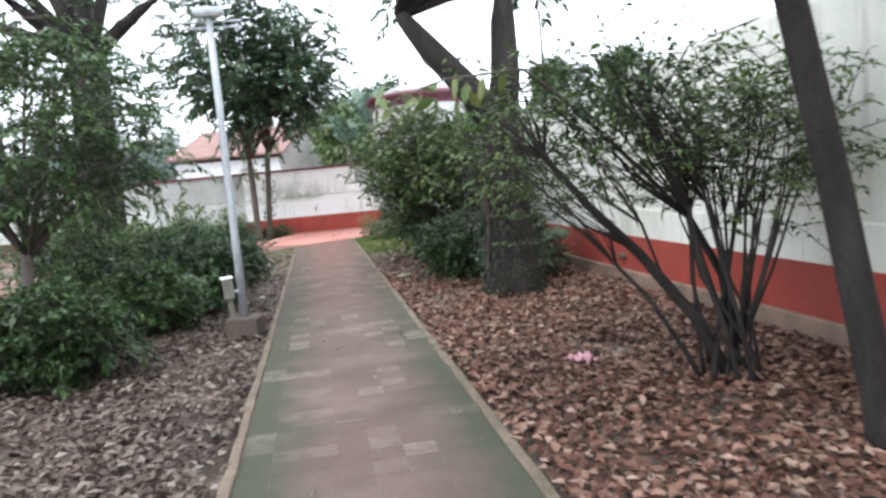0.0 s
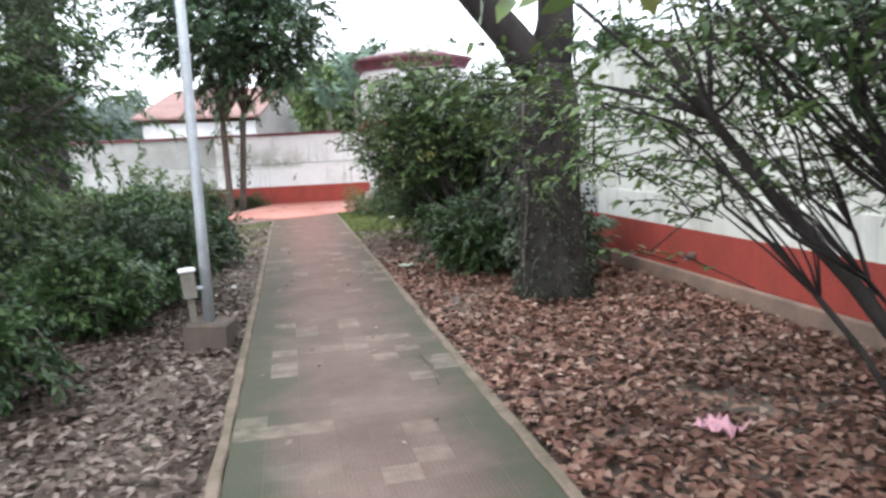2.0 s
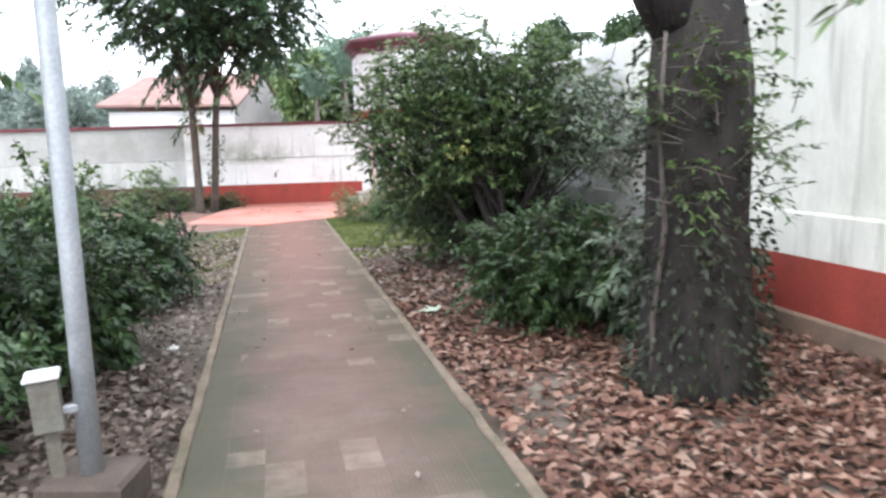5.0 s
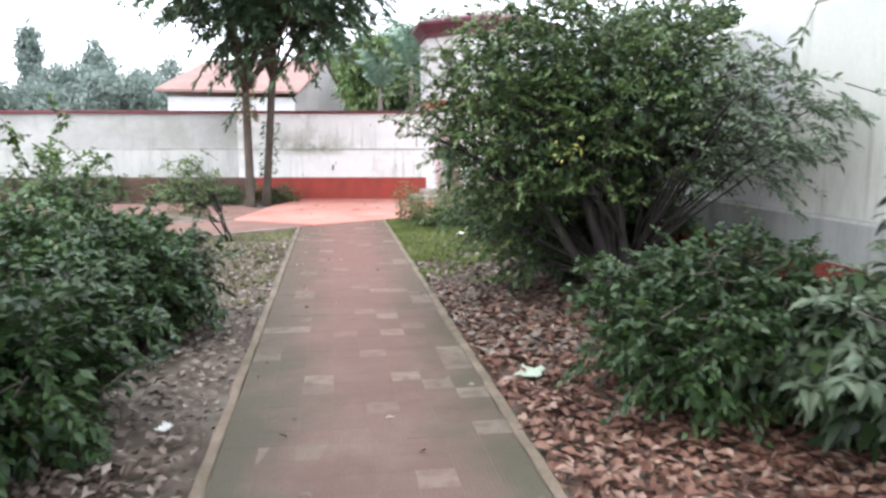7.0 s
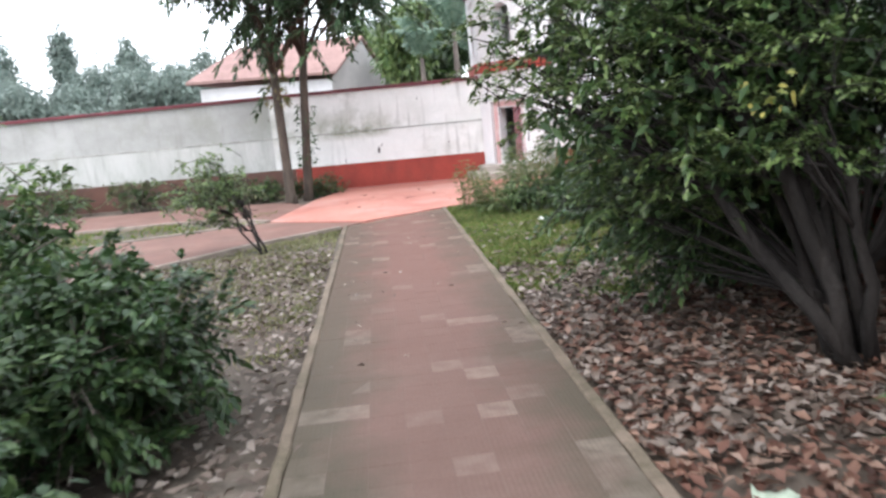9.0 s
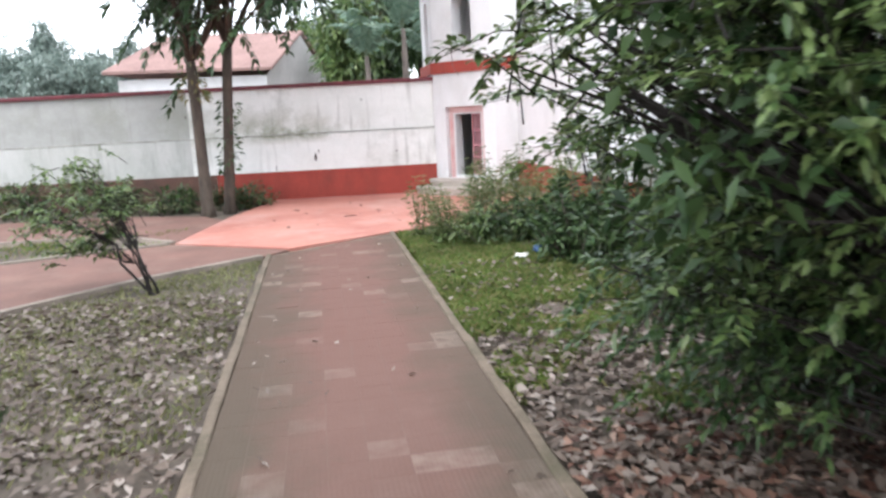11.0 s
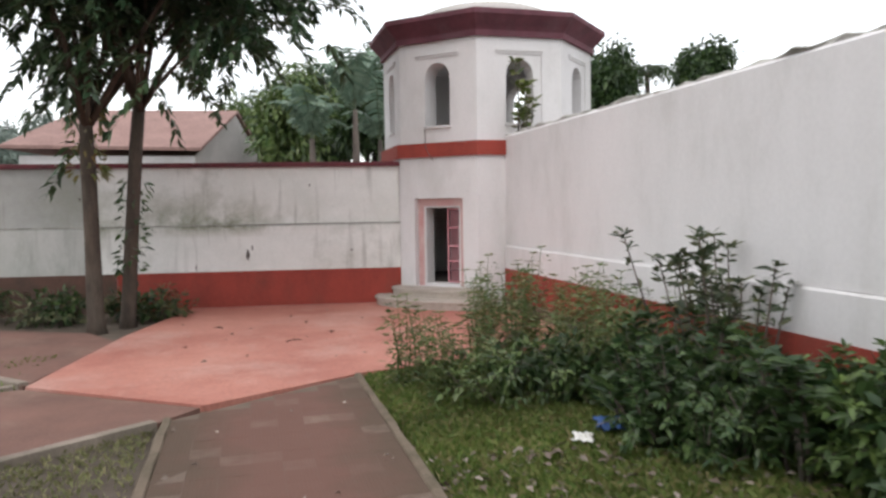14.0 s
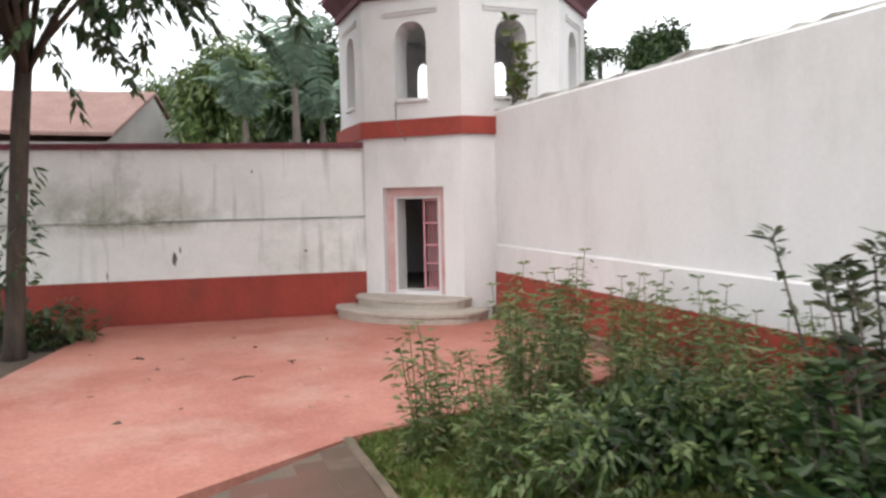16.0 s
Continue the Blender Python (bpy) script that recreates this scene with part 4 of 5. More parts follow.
# multi-stemmed shrubs
def shrub(name, x, y, stems, crown, radii, material, label, clumps, per, leaf, spread, r0=0.03, bark=BARK, hollow=0.4, hang=0.2, lumps=1.2, fan=0.16):
    ob = thing(name, pose(x, y, 0), label, "shrub")
    cl = crown_points(clumps, crown, radii, hollow, lumps)
    for i in range(stems):
        w = 2 * math.pi * i / stems
        q = Vector(cl[rng.integers(len(cl))])
        foot = Vector((fan * math.cos(w), fan * math.sin(w), -0.08))
        mid = Vector((foot.x + (q.x - foot.x) * 0.36 + rng.normal(0, 0.1), foot.y + (q.y - foot.y) * 0.36 + rng.normal(0, 0.1), foot.z + (q.z - foot.z) * 0.58))
        r = r0 * rng.uniform(0.6, 1.25)
        jit = lambda k: Vector(rng.normal(0, k, 3))
        s = Shape().tube([foot, foot.lerp(mid, 0.3) + jit(0.03), foot.lerp(mid, 0.65) + jit(0.05), mid, mid.lerp(q, 0.35) + jit(0.06), mid.lerp(q, 0.7) + jit(0.06), q],
                         [r * 1.2, r, r * 0.88, r * 0.75, r * 0.58, r * 0.35, 0.005], 6, 0.2)
        near = cl[np.argsort(np.linalg.norm(cl - np.array(q), axis=1))[:9]]
        limbs(s, mid, near, r * 0.4, 0.004, 0.03, 4)
        part("stem", s, bark, ob, smooth=True)
    leafy(ob, "foliage", cl, (0, 0, crown[2] - radii[2]), per, spread * 2.0, leaf, material, bark, sag=hang)
    return ob


shrub("leaning_shrub", 2.8, 5.75, 13, (-0.5, 0.85, 2.0), (1.75, 1.35, 0.8), LEAF_MID, "many-stemmed shrub spreading over fallen leaves", 430, 15, (0.062, 0.03), 0.22, 0.019, hollow=0.3, hang=0.2, fan=0.22)
shrub("flowering_shrub", 2.5, 14.95, 7, (-0.15, 0.75, 2.1), (1.75, 1.25, 1.2), LEAF_SHRUB, "dense many-stemmed shrub with glossy green leaves", 1500, 30, (0.056, 0.027), 0.2, 0.05, hang=0.35, fan=0.1)
lean = bpy.data.objects["leaning_shrub"]
side_crown = crown_points(210, (0.45, 0.2, 1.75), (0.8, 0.85, 0.7), 0.3, 1.3)
part("stem", limbs(Shape(), (0.1, 0.05, 0.2), side_crown[:14], 0.016, 0.004, 0.06), BARK, lean, smooth=True)
tagged(leafy(lean, "foliage", side_crown, (0, 0, 1.1), 15, 0.42, (0.062, 0.03), LEAF_MID, BARK, "leaves hanging towards the wall"), kind="stuff")
for pts, r in (([(0, 0, -0.1), (-0.25, 0.1, 0.45), (-0.6, 0.2, 0.95), (-0.95, 0.28, 1.35), (-1.25, 0.35, 1.75), (-1.4, 0.5, 2.1)], 0.046), ([(0.1, 0.1, -0.1), (0.12, 0.3, 0.7), (-0.1, 0.5, 1.3), (-0.25, 0.6, 1.9), (-0.2, 0.7, 2.4)], 0.035)):
    s_ = Shape().tube(pts, [r * (1.15 - 0.16 * i) for i in range(len(pts))], 8, 0.2)
    limbs(s_, pts[-2], [tuple(Vector(pts[-1]) + Vector(rng.normal(0, 0.4, 3))) for _ in range(7)], r * 0.35, 0.005, 0.05)
    part("stem", s_, BARK, lean, smooth=True)
twig_pts = [(-0.9, 0.2, 2.0), (-1.5, -0.1, 2.35), (-2.1, -0.4, 2.28), (-2.55, -0.55, 2.12)]
part("stem", Shape().tube(twig_pts, [0.014, 0.010, 0.007, 0.004], 6, 0.1), BARKPALE, lean, "long twig over the path", smooth=True)
P = np.array([np.array(Vector(twig_pts[1]).lerp(Vector(twig_pts[3]), q)) for q in np.linspace(0.15, 1.0, 17)]) + rng.normal(0, 0.05, (17, 3))
tagged(part("foliage", fast_mesh("foliage", *leaf_arrays(P, rng.normal(0, 0.6, P.shape) + [-0.2, -0.1, -0.6], 0.14, 0.08, flat=0.3)), LEAF_LIGHT, lean, "large pale green leaves"), kind="stuff")
fs = bpy.data.objects["flowering_shrub"]
# Dark-coloured leaves inside both crowns deepen the shade within them.
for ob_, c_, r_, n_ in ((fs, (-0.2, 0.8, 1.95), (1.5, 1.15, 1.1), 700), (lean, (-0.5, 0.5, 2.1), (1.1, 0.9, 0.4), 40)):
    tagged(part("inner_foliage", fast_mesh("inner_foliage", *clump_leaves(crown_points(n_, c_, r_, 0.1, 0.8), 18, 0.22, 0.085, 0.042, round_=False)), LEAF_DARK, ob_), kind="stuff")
skirt = crown_points(240, (-0.65, 1.5, 0.95), (0.8, 0.7, 0.7), 0.3, 1.4)
part("stem", limbs(Shape(), (-0.05, 0.1, 0.3), skirt[:14], 0.018, 0.004, 0.06), BARK, fs, smooth=True)
tagged(leafy(fs, "foliage", skirt, (0, 1.0, 1.0), 24, 0.38, (0.058, 0.028), LEAF_HEDGE, BARK, "lower hanging leaves", sag=0.5), kind="stuff")
lobe = crown_points(170, (0.78, -0.3, 1.85), (0.62, 1.35, 0.65), 0.3, 1.5)
part("stem", limbs(Shape(), (0.05, 0.05, 0.5), lobe[:16], 0.018, 0.004, 0.06), BARK, fs, smooth=True)
tagged(leafy(fs, "foliage", lobe, (0, 0.3, 1.6), 20, 0.42, (0.085, 0.034), LEAF_PALE, BARK, "paler drooping leaves", sag=0.5), kind="stuff")
yel = np.array([[-0.7, -0.35, 1.72], [-0.75, -0.3, 1.55], [-0.62, -0.4, 1.62]])
tagged(part("blossom", fast_mesh("blossom", *clump_leaves(yel, 8, 0.12, 0.06, 0.028)), YELLOW, bpy.data.objects["flowering_shrub"]), "yellow blossom cluster", kind="stuff")

# ---- hedge and bushes ----
HEDGE = "rounded dense hedge bush beside the path"
for x, y, rx, ry, h, m, n in ((-2.9, 8.5, 0.8, 0.75, 1.0, LEAF_DARK, 320), (-2.4, 10.9, 0.62, 0.65, 0.92, LEAF_HEDGE, 300), (-4.6, 9.4, 0.8, 0.9, 0.9, LEAF_DARK, 180), (-2.15, 12.6, 0.82, 0.85, 1.08, LEAF_DARK, 380),
                          (-2.5, 13.9, 0.7, 0.65, 1.35, LEAF_HEDGE, 280), (-1.92, 15.1, 0.74, 0.85, 1.12, LEAF_DARK, 340), (-2.75, 16.1, 0.5, 0.5, 1.75, LEAF_MID, 150), (-3.9, 12.9, 1.1, 1.4, 1.7, LEAF_SHRUB, 280), (-3.6, 15.0, 0.9, 1.0, 1.4, LEAF_MID, 200)):
    bush("hedge_bush", x, y, rx, ry, h, m, HEDGE, n, 26, (0.072, 0.036), spread=0.17, group="hedge along the path", round_=x > -3.5)
bush("dark_bush", 2.95, 17.2, 0.95, 1.0, 1.75, LEAF_DARK, "dark dense growth behind the tall shrub", 480, 34, (0.09, 0.04), spread=0.22, round_=False)
bush("dark_bush", 2.15, 12.75, 0.75, 0.7, 1.12, LEAF_DARK, "low dark green bush on dry leaves", 420, 30, (0.062, 0.032), spread=0.18)
bush("pale_bush", 2.9, 12.15, 0.65, 0.6, 0.95, LEAF_PALE, "low bush with pale drooping leaves", 170, 26, (0.13, 0.05), spread=0.2, droop=0.5)
bush("undergrowth", 2.55, 22.75, 1.1, 0.6, 0.5, LEAF_SHRUB, "low undergrowth among the flower plants", 170, 18, (0.085, 0.034), spread=0.16, round_=False)
bush("corner_bush", 2.95, 21.2, 0.6, 0.6, 0.6, LEAF_HEDGE, "leafy low bush in the flower bed", 220, 18, (0.075, 0.032), spread=0.16)
bush("corner_bush", 3.05, 18.6, 0.6, 0.85, 0.75, LEAF_DARK, "low dark bush by the red wall base", 170, 26, (0.10, 0.045), spread=0.2)
bush("corner_bush", 3.45, 20.1, 0.5, 0.8, 0.8, LEAF_MID, "low green bush against the wall", 150, 26, (0.10, 0.04), spread=0.2)
for x, y, h in ((-3.0, 29.2, 0.45), (-4.4, 29.5, 0.6), (-6.2, 29.8, 0.8), (-8.3, 30.0, 1.0), (-1.75, 29.2, 0.45), (-10.4, 30.2, 1.1)):
    bush("wall_bush", x, y, 0.5 + h * 0.45, 0.45, h, LEAF_WEED, "sparse dull green weeds at the foot of the wall", 45, 14, (0.11, 0.035), spread=0.2, group="bushes along the far wall")

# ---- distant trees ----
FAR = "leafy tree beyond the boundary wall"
# The farthest crowns take the hazed leaf colours instead of real haze.
for x, y, fork, h, r, m in ((-30, 64, 2, 7.2, 3.3, LEAF_FAR_HAZE), (-26.5, 67, 3, 9.4, 1.7, LEAF_FAR_HAZE), (-24, 64, 2, 7.0, 2.8, LEAF_FAR_HAZE), (-21.5, 66, 3, 9.6, 1.5, LEAF_FAR_HAZE), (-18.5, 63, 2, 7.4, 2.6, LEAF_FAR_HAZE), (-16.5, 66, 3, 9.3, 1.4, LEAF_FAR_HAZE),
                            (-14, 62, 2, 6.6, 2.6, LEAF_FAR_HAZE), (-11.5, 65, 2, 7.4, 2.2, LEAF_FAR_HAZE), (-35, 62, 3, 8.2, 3.4, LEAF_FAR_HAZE), (-8, 66, 2, 6.8, 2.8, LEAF_FAR_HAZE), (-3.5, 66, 3, 8.6, 3.2, LEAF_FAR_HAZE), (1.5, 60, 3, 9.2, 2.6, LEAF_FAR_HAZE),
                            (4.8, 57, 3, 9.2, 2.3, LEAF_HAZE_BLUE), (1.4, 42, 2, 6.2, 1.6, LEAF_SHRUB), (4.4, 46, 2, 7.6, 1.9, LEAF_DARK), (15.1, 46, 3, 8.3, 1.2, LEAF_DARK), (19.9, 46, 5, 8.5, 1.2, LEAF_DARK), (-19, 45, 2, 4.6, 2.4, LEAF_FAR_HAZE),
                            (-25, 42, 2, 4.8, 2.8, LEAF_FAR_HAZE), (-42, 55, 3, 7.5, 4.0, LEAF_FAR_HAZE), (-28, 58, 2, 6.0, 3.0, LEAF_FAR_HAZE), (-22, 58, 2, 5.6, 3.2, LEAF_FAR_HAZE), (-16.5, 57, 2, 5.8, 3.0, LEAF_FAR_HAZE), (-12.5, 56, 2, 5.4, 2.6, LEAF_FAR_HAZE), (-33, 56, 2, 6.2, 3.2, LEAF_FAR_HAZE), (0.5, 56, 2, 7.6, 2.8, LEAF_MID), (2.6, 50, 2, 6.4, 2.2, LEAF_DARK)):
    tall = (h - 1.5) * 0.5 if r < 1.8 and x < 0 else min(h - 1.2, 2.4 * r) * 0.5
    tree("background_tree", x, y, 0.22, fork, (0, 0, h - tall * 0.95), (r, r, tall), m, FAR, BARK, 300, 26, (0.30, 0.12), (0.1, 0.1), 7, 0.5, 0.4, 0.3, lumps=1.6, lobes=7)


def palm(name, x, y, h, fronds, length, material, label, wide=0.0):
    """A palm; wide > 0 makes broad banana leaves."""
    ob = thing(name, pose(x, y, 0), label, "palm tree")
    part("trunk", Shape().tube([(0, 0, -0.1), (0.08, 0, h * 0.5), (0.02, 0.05, h)], [0.16, 0.12, 0.1], 9, 0.1), BARKPALE, ob, smooth=True)
    for i in range(fronds):
        w = 2 * math.pi * (i + 0.3 * rng.random()) / fronds
        lift = rng.uniform(0.35, 1.2)
        sp = []
        for j in range(15):
            u = j / 14
            sp.append(np.array([math.cos(w) * length * u, math.sin(w) * length * u, h + length * (lift * u - (lift + 0.25) * u * u)]))
        sp = np.array(sp)
        pos = np.repeat(sp[1:], 6, axis=0) + rng.normal(0, 0.04, (84, 3))
        side = np.array([-math.sin(w), math.cos(w), 0.0])
        sg = np.tile([1, -1], 42)[:, None]
        way = side * sg + np.array([math.cos(w), math.sin(w), 0]) * 0.7 + rng.normal(0, 0.12, (84, 3))
        part("frond", fast_mesh("frond", *leaf_arrays(pos, way, length * (0.3 + wide), 0.05 + wide * 0.6, 0.55, round_=False)), material, ob)
    return ob


def banana(x, y, h, leaves, length, label):
    """A banana plant: a soft stem and broad arching leaves, torn into strips along both sides of the rib."""
    ob = thing("banana_plant", pose(x, y, 0), label, "banana plant", "banana plants behind the wall")
    part("stem", Shape().tube([(0, 0, -0.1), (0.04, 0.02, h * 0.5), (0.02, 0.0, h)], [0.17, 0.13, 0.07], 10, 0.1), BARKPALE, ob, smooth=True)
    for i in range(leaves):
        w = 2 * math.pi * (i * 0.382 + 0.06 * rng.random())
        lift = rng.uniform(1.0, 2.3)
        L = length * rng.uniform(0.8, 1.2)
        out, across = Vector((math.cos(w), math.sin(w), 0)), Vector((-math.sin(w), math.cos(w), 0))
        rib = [Vector((0, 0, h)) + out * L * (0.3 + 0.35 * u) * u + Vector((0, 0, L * (lift * u - (0.35 + 0.45 * lift) * u * u))) for u in np.linspace(0, 1, 25)]
        s = Shape()
        for j in range(2, 24):
            wide = 0.36 * math.sin(math.pi * min(1.0, (j - 1) / 22.0) ** 0.7) + 0.03
            a, b = rib[j], rib[j + 1].lerp(rib[j], rng.uniform(0.0, 0.25))
            for sign in (1, -1):
                hang = Vector((0, 0, -wide * rng.uniform(0.15, 0.7)))
                o = across * sign * wide + hang + out * 0.12
                s.add([a, b, b + o * 0.55 + Vector((0, 0, 0.03)), a + o * 0.55 + Vector((0, 0, 0.03)), b + o, a + o], [(0, 1, 2, 3), (3, 2, 4, 5)])
        leaf = part("leaf", s, LEAF_BANANA, ob)
        part("rib", Shape().tube(rib[::3], [0.03, 0.026, 0.022, 0.018, 0.015, 0.012, 0.009, 0.006, 0.004], 5), LEAF_PALE, leaf, "pale leaf rib")
    return ob


banana(2.9, 38.0, 4.5, 10, 2.0, "tall banana plant with torn blue-green leaves")
banana(1.7, 38.4, 3.7, 9, 1.8, "banana plant with arching leaves behind the wall")
banana(3.9, 39.6, 3.8, 8, 1.8, "banana plant half hidden beside the tower")
palm("palm_tree", 17.0, 46, 7.4, 11, 1.2, LEAF_DARK, "slim areca palm above the white wall")

# ---- street lamp ----
lamp = thing("street_lamp", pose(-1.17, 9.87, 0), "grey steel garden lamp post in a concrete block", "lamp post")
part("base_block", Shape().box(-0.19, 0.19, -0.17, 0.18, -0.1, 0.22, 0.02, pose(0, 0, 0, 0, 2, -12)), CONCRETE, lamp, "rough concrete footing block")
part("post", Shape().tube([(0, 0, 0.2), (0, 0, 1.2), (0, 0, 2.6), (0, 0, 3.8)], [0.052, 0.048, 0.044, 0.04], 14), STEEL, lamp, smooth=True)
tilt = pose(-0.12, -0.02, 0, 3, -3, 10)
jb = part("junction_box", Shape().box(-0.06, 0.06, -0.05, 0.05, 0.46, 0.7, 0.008, tilt), SWITCHBOX, lamp, "small dull grey switch box")
part("lid", Shape().box(-0.072, 0.072, -0.065, 0.062, 0.703, 0.722, 0.006, tilt), CLEANWASH, jb, "pale sheet lid")
part("bracket", Shape().box(-0.03, 0.03, -0.012, 0.012, 0.2, 0.458, 0.004, tilt), SWITCHBOX, jb, "flat support strip")
part("clamp", Shape().box(0.055, 0.12, -0.015, 0.015, 0.52, 0.55, 0.004, tilt), STEEL, jb)
head = part("lamp_head", Shape().box(-0.17, 0.17, -0.1, 0.1, 3.8, 3.88, 0.03), STEEL, lamp, "flat grey lamp head")
part("glass", Shape().box(-0.14, 0.14, -0.08, 0.08, 3.78, 3.798), CLEANWASH, head)
for z in (3.66, 3.73):
    part("arm", Shape().tube([(-0.36, 0.05, z), (0.0, 0.05, z), (0.36, 0.05, z)], [0.013, 0.015, 0.013], 8), STEEL, lamp)


# ---- litter of fallen leaves, grass ----
def litter(name, n, area, material, label, size=(0.095, 0.05), clump=1.1, z=0.0):
    """Fallen leaves lying over one another; area: x0, x1, y0, y1."""
    x0, x1, y0, y1 = area
    p = np.stack([rng.uniform(x0, x1, n), rng.uniform(y0, y1, n)], 1)
    dens = np.array([noise.noise(Vector((a * clump, b * clump, 3))) for a, b in p])
    p = p[dens + rng.normal(0, 0.25, n) > -0.46]
    m = len(p)
    pos = np.column_stack([p, -0.035 + z + 0.05 * rng.random(m) ** 2])
    w = rng.uniform(0, 2 * math.pi, m)
    way = np.column_stack([np.cos(w), np.sin(w), rng.normal(0.12, 0.22, m)])
    v, t = leaf_arrays(pos, way, *size, droop=0.1, fold=0.5, flat=1.6, round_=False)
    v[:, 2] = np.maximum(v[:, 2], -0.05)
    return tagged(part(name, fast_mesh(name, v, t), material), label, "fallen leaves", kind="stuff")


litter("fallen_leaves", 36000, (0.93, 3.95, -2.0, 13.5), LEAF_DRY, "carpet of brown dry fallen leaves")
litter("fallen_leaves", 4500, (0.93, 3.95, 13.5, 17.0), LEAF_DRY, "scattered brown dry fallen leaves")
litter("fallen_leaves", 7000, (0.93, 3.95, 14.0, 18.6), LEAF_GREYDRY, "greyish dry leaves under the tall shrub")
litter("fallen_leaves", 3200, (0.93, 3.95, 16.0, 21.5), LEAF_GREYDRY, "thin scatter of greyish dry leaves", (0.085, 0.045))
litter("fallen_leaves", 34000, (-5.0, -0.93, -2.0, 12.5), LEAF_BROWNDRY, "greyish brown dry leaves under the hedge")
litter("fallen_leaves", 7500, (-4.6, -0.93, 12.5, 21.0), LEAF_GREYDRY, "greyish dry leaves on bare soil", (0.085, 0.05))
litter("fallen_leaves", 110, (-0.8, 0.8, 1.0, 23.0), LEAF_GREYDRY, "few dry leaf scraps on the path", (0.06, 0.03), z=0.045)


def grass(name, n, area, h, label, material=GRASS):
    x0, x1, y0, y1 = area
    p = np.stack([rng.uniform(x0, x1, n), rng.uniform(y0, y1, n)], 1)
    dens = np.array([noise.noise(Vector((a * 1.4, b * 1.4, 9))) for a, b in p])
    p = p[dens + rng.normal(0, 0.2, n) + np.clip((p[:, 1] - y0) * 0.2 - 0.55, -0.6, 0.3) > -0.2]
    p = p[[not inside(q, plaza_outline) and not inside(q, side_outline) for q in p]]
    m = len(p)
    pos = np.column_stack([p, np.full(m, -0.05)])
    way = np.column_stack([rng.normal(0, 0.45, (m, 2)), np.ones(m)])
    way /= np.linalg.norm(way, axis=1, keepdims=True)
    L = (h * rng.uniform(0.6, 1.3, m))[:, None]
    a = rng.uniform(0, 2 * math.pi, m)
    side = np.column_stack([np.cos(a), np.sin(a), np.zeros(m)]) * 0.0075
    bend = np.column_stack([rng.normal(0, 0.25, (m, 2)), np.zeros(m)]) * L
    v = np.stack([pos - side, pos + side, pos + way * L * 0.6 + side * 0.7, pos + way * L + bend - [0, 0, 0.01]], 1).reshape(-1, 3)
    t = (np.array([(0, 1, 2), (0, 2, 3)])[None] + 4 * np.arange(m)[:, None, None]).reshape(-1, 3)
    return tagged(part(name, fast_mesh(name, v, t), material), label, "grass", kind="stuff")


def inside(q, outline):
    c = False
    for (x0, y0), (x1, y1) in zip(outline, outline[1:] + outline[:1]):
        if (y0 > q[1]) != (y1 > q[1]) and q[0] < (x1 - x0) * (q[1] - y0) / (y1 - y0) + x0:
            c = not c
    return c


grass("lawn_grass", 105000, (0.92, 3.9, 16.9, 25.2), 0.08, "patch of short green lawn grass")
grass("weeds", 26000, (-4.5, -0.95, 15.5, 23.2), 0.05, "sparse dry weeds on bare soil", DRYGRASS)
grass("weeds", 6000, (-9.0, -2.4, 23.5, 26.2), 0.08, "short grass between the paths")

# ---- flower bed and single plants ----
def stalk_plant(name, x, y, h, n, material, label, leaf=(0.085, 0.022), group=""):
    ob = thing(name, pose(x, y, 0, 0, 0, rng.uniform(0, 360)), label, "plant", group)
    P, W = [], []
    for i in range(n):
        w = 2 * math.pi * i / n
        k = rng.uniform(0.3, 1.3)
        tip = Vector((0.17 * math.cos(w) * k, 0.17 * math.sin(w) * k, h * rng.uniform(0.55, 1.15)))
        base = Vector((0.03 * math.cos(w), 0.03 * math.sin(w), -0.07))
        part("stem", Shape().tube([base, base.lerp(tip, 0.5) + Vector((0.02, 0, 0)), tip], [0.006, 0.005, 0.003], 5), LEAF_MID, ob)
        for q in rng.uniform(0.12, 0.95, int(64 * h)):
            a = rng.uniform(0, 2 * math.pi)
            P.append(np.array(base.lerp(tip, q)) + np.array([math.cos(a), math.sin(a), 0.2]) * rng.uniform(0, 0.09))
            W.append((math.cos(a), math.sin(a), rng.uniform(-0.1, 0.6)))
        for a in np.linspace(0, 5.4, 7):
            P.append(np.array(tip))
            W.append((math.cos(a), math.sin(a), 0.6))
    part("foliage", fast_mesh("foliage", *leaf_arrays(np.array(P), np.array(W), *leaf, droop=0.35)), material, ob)
    return ob


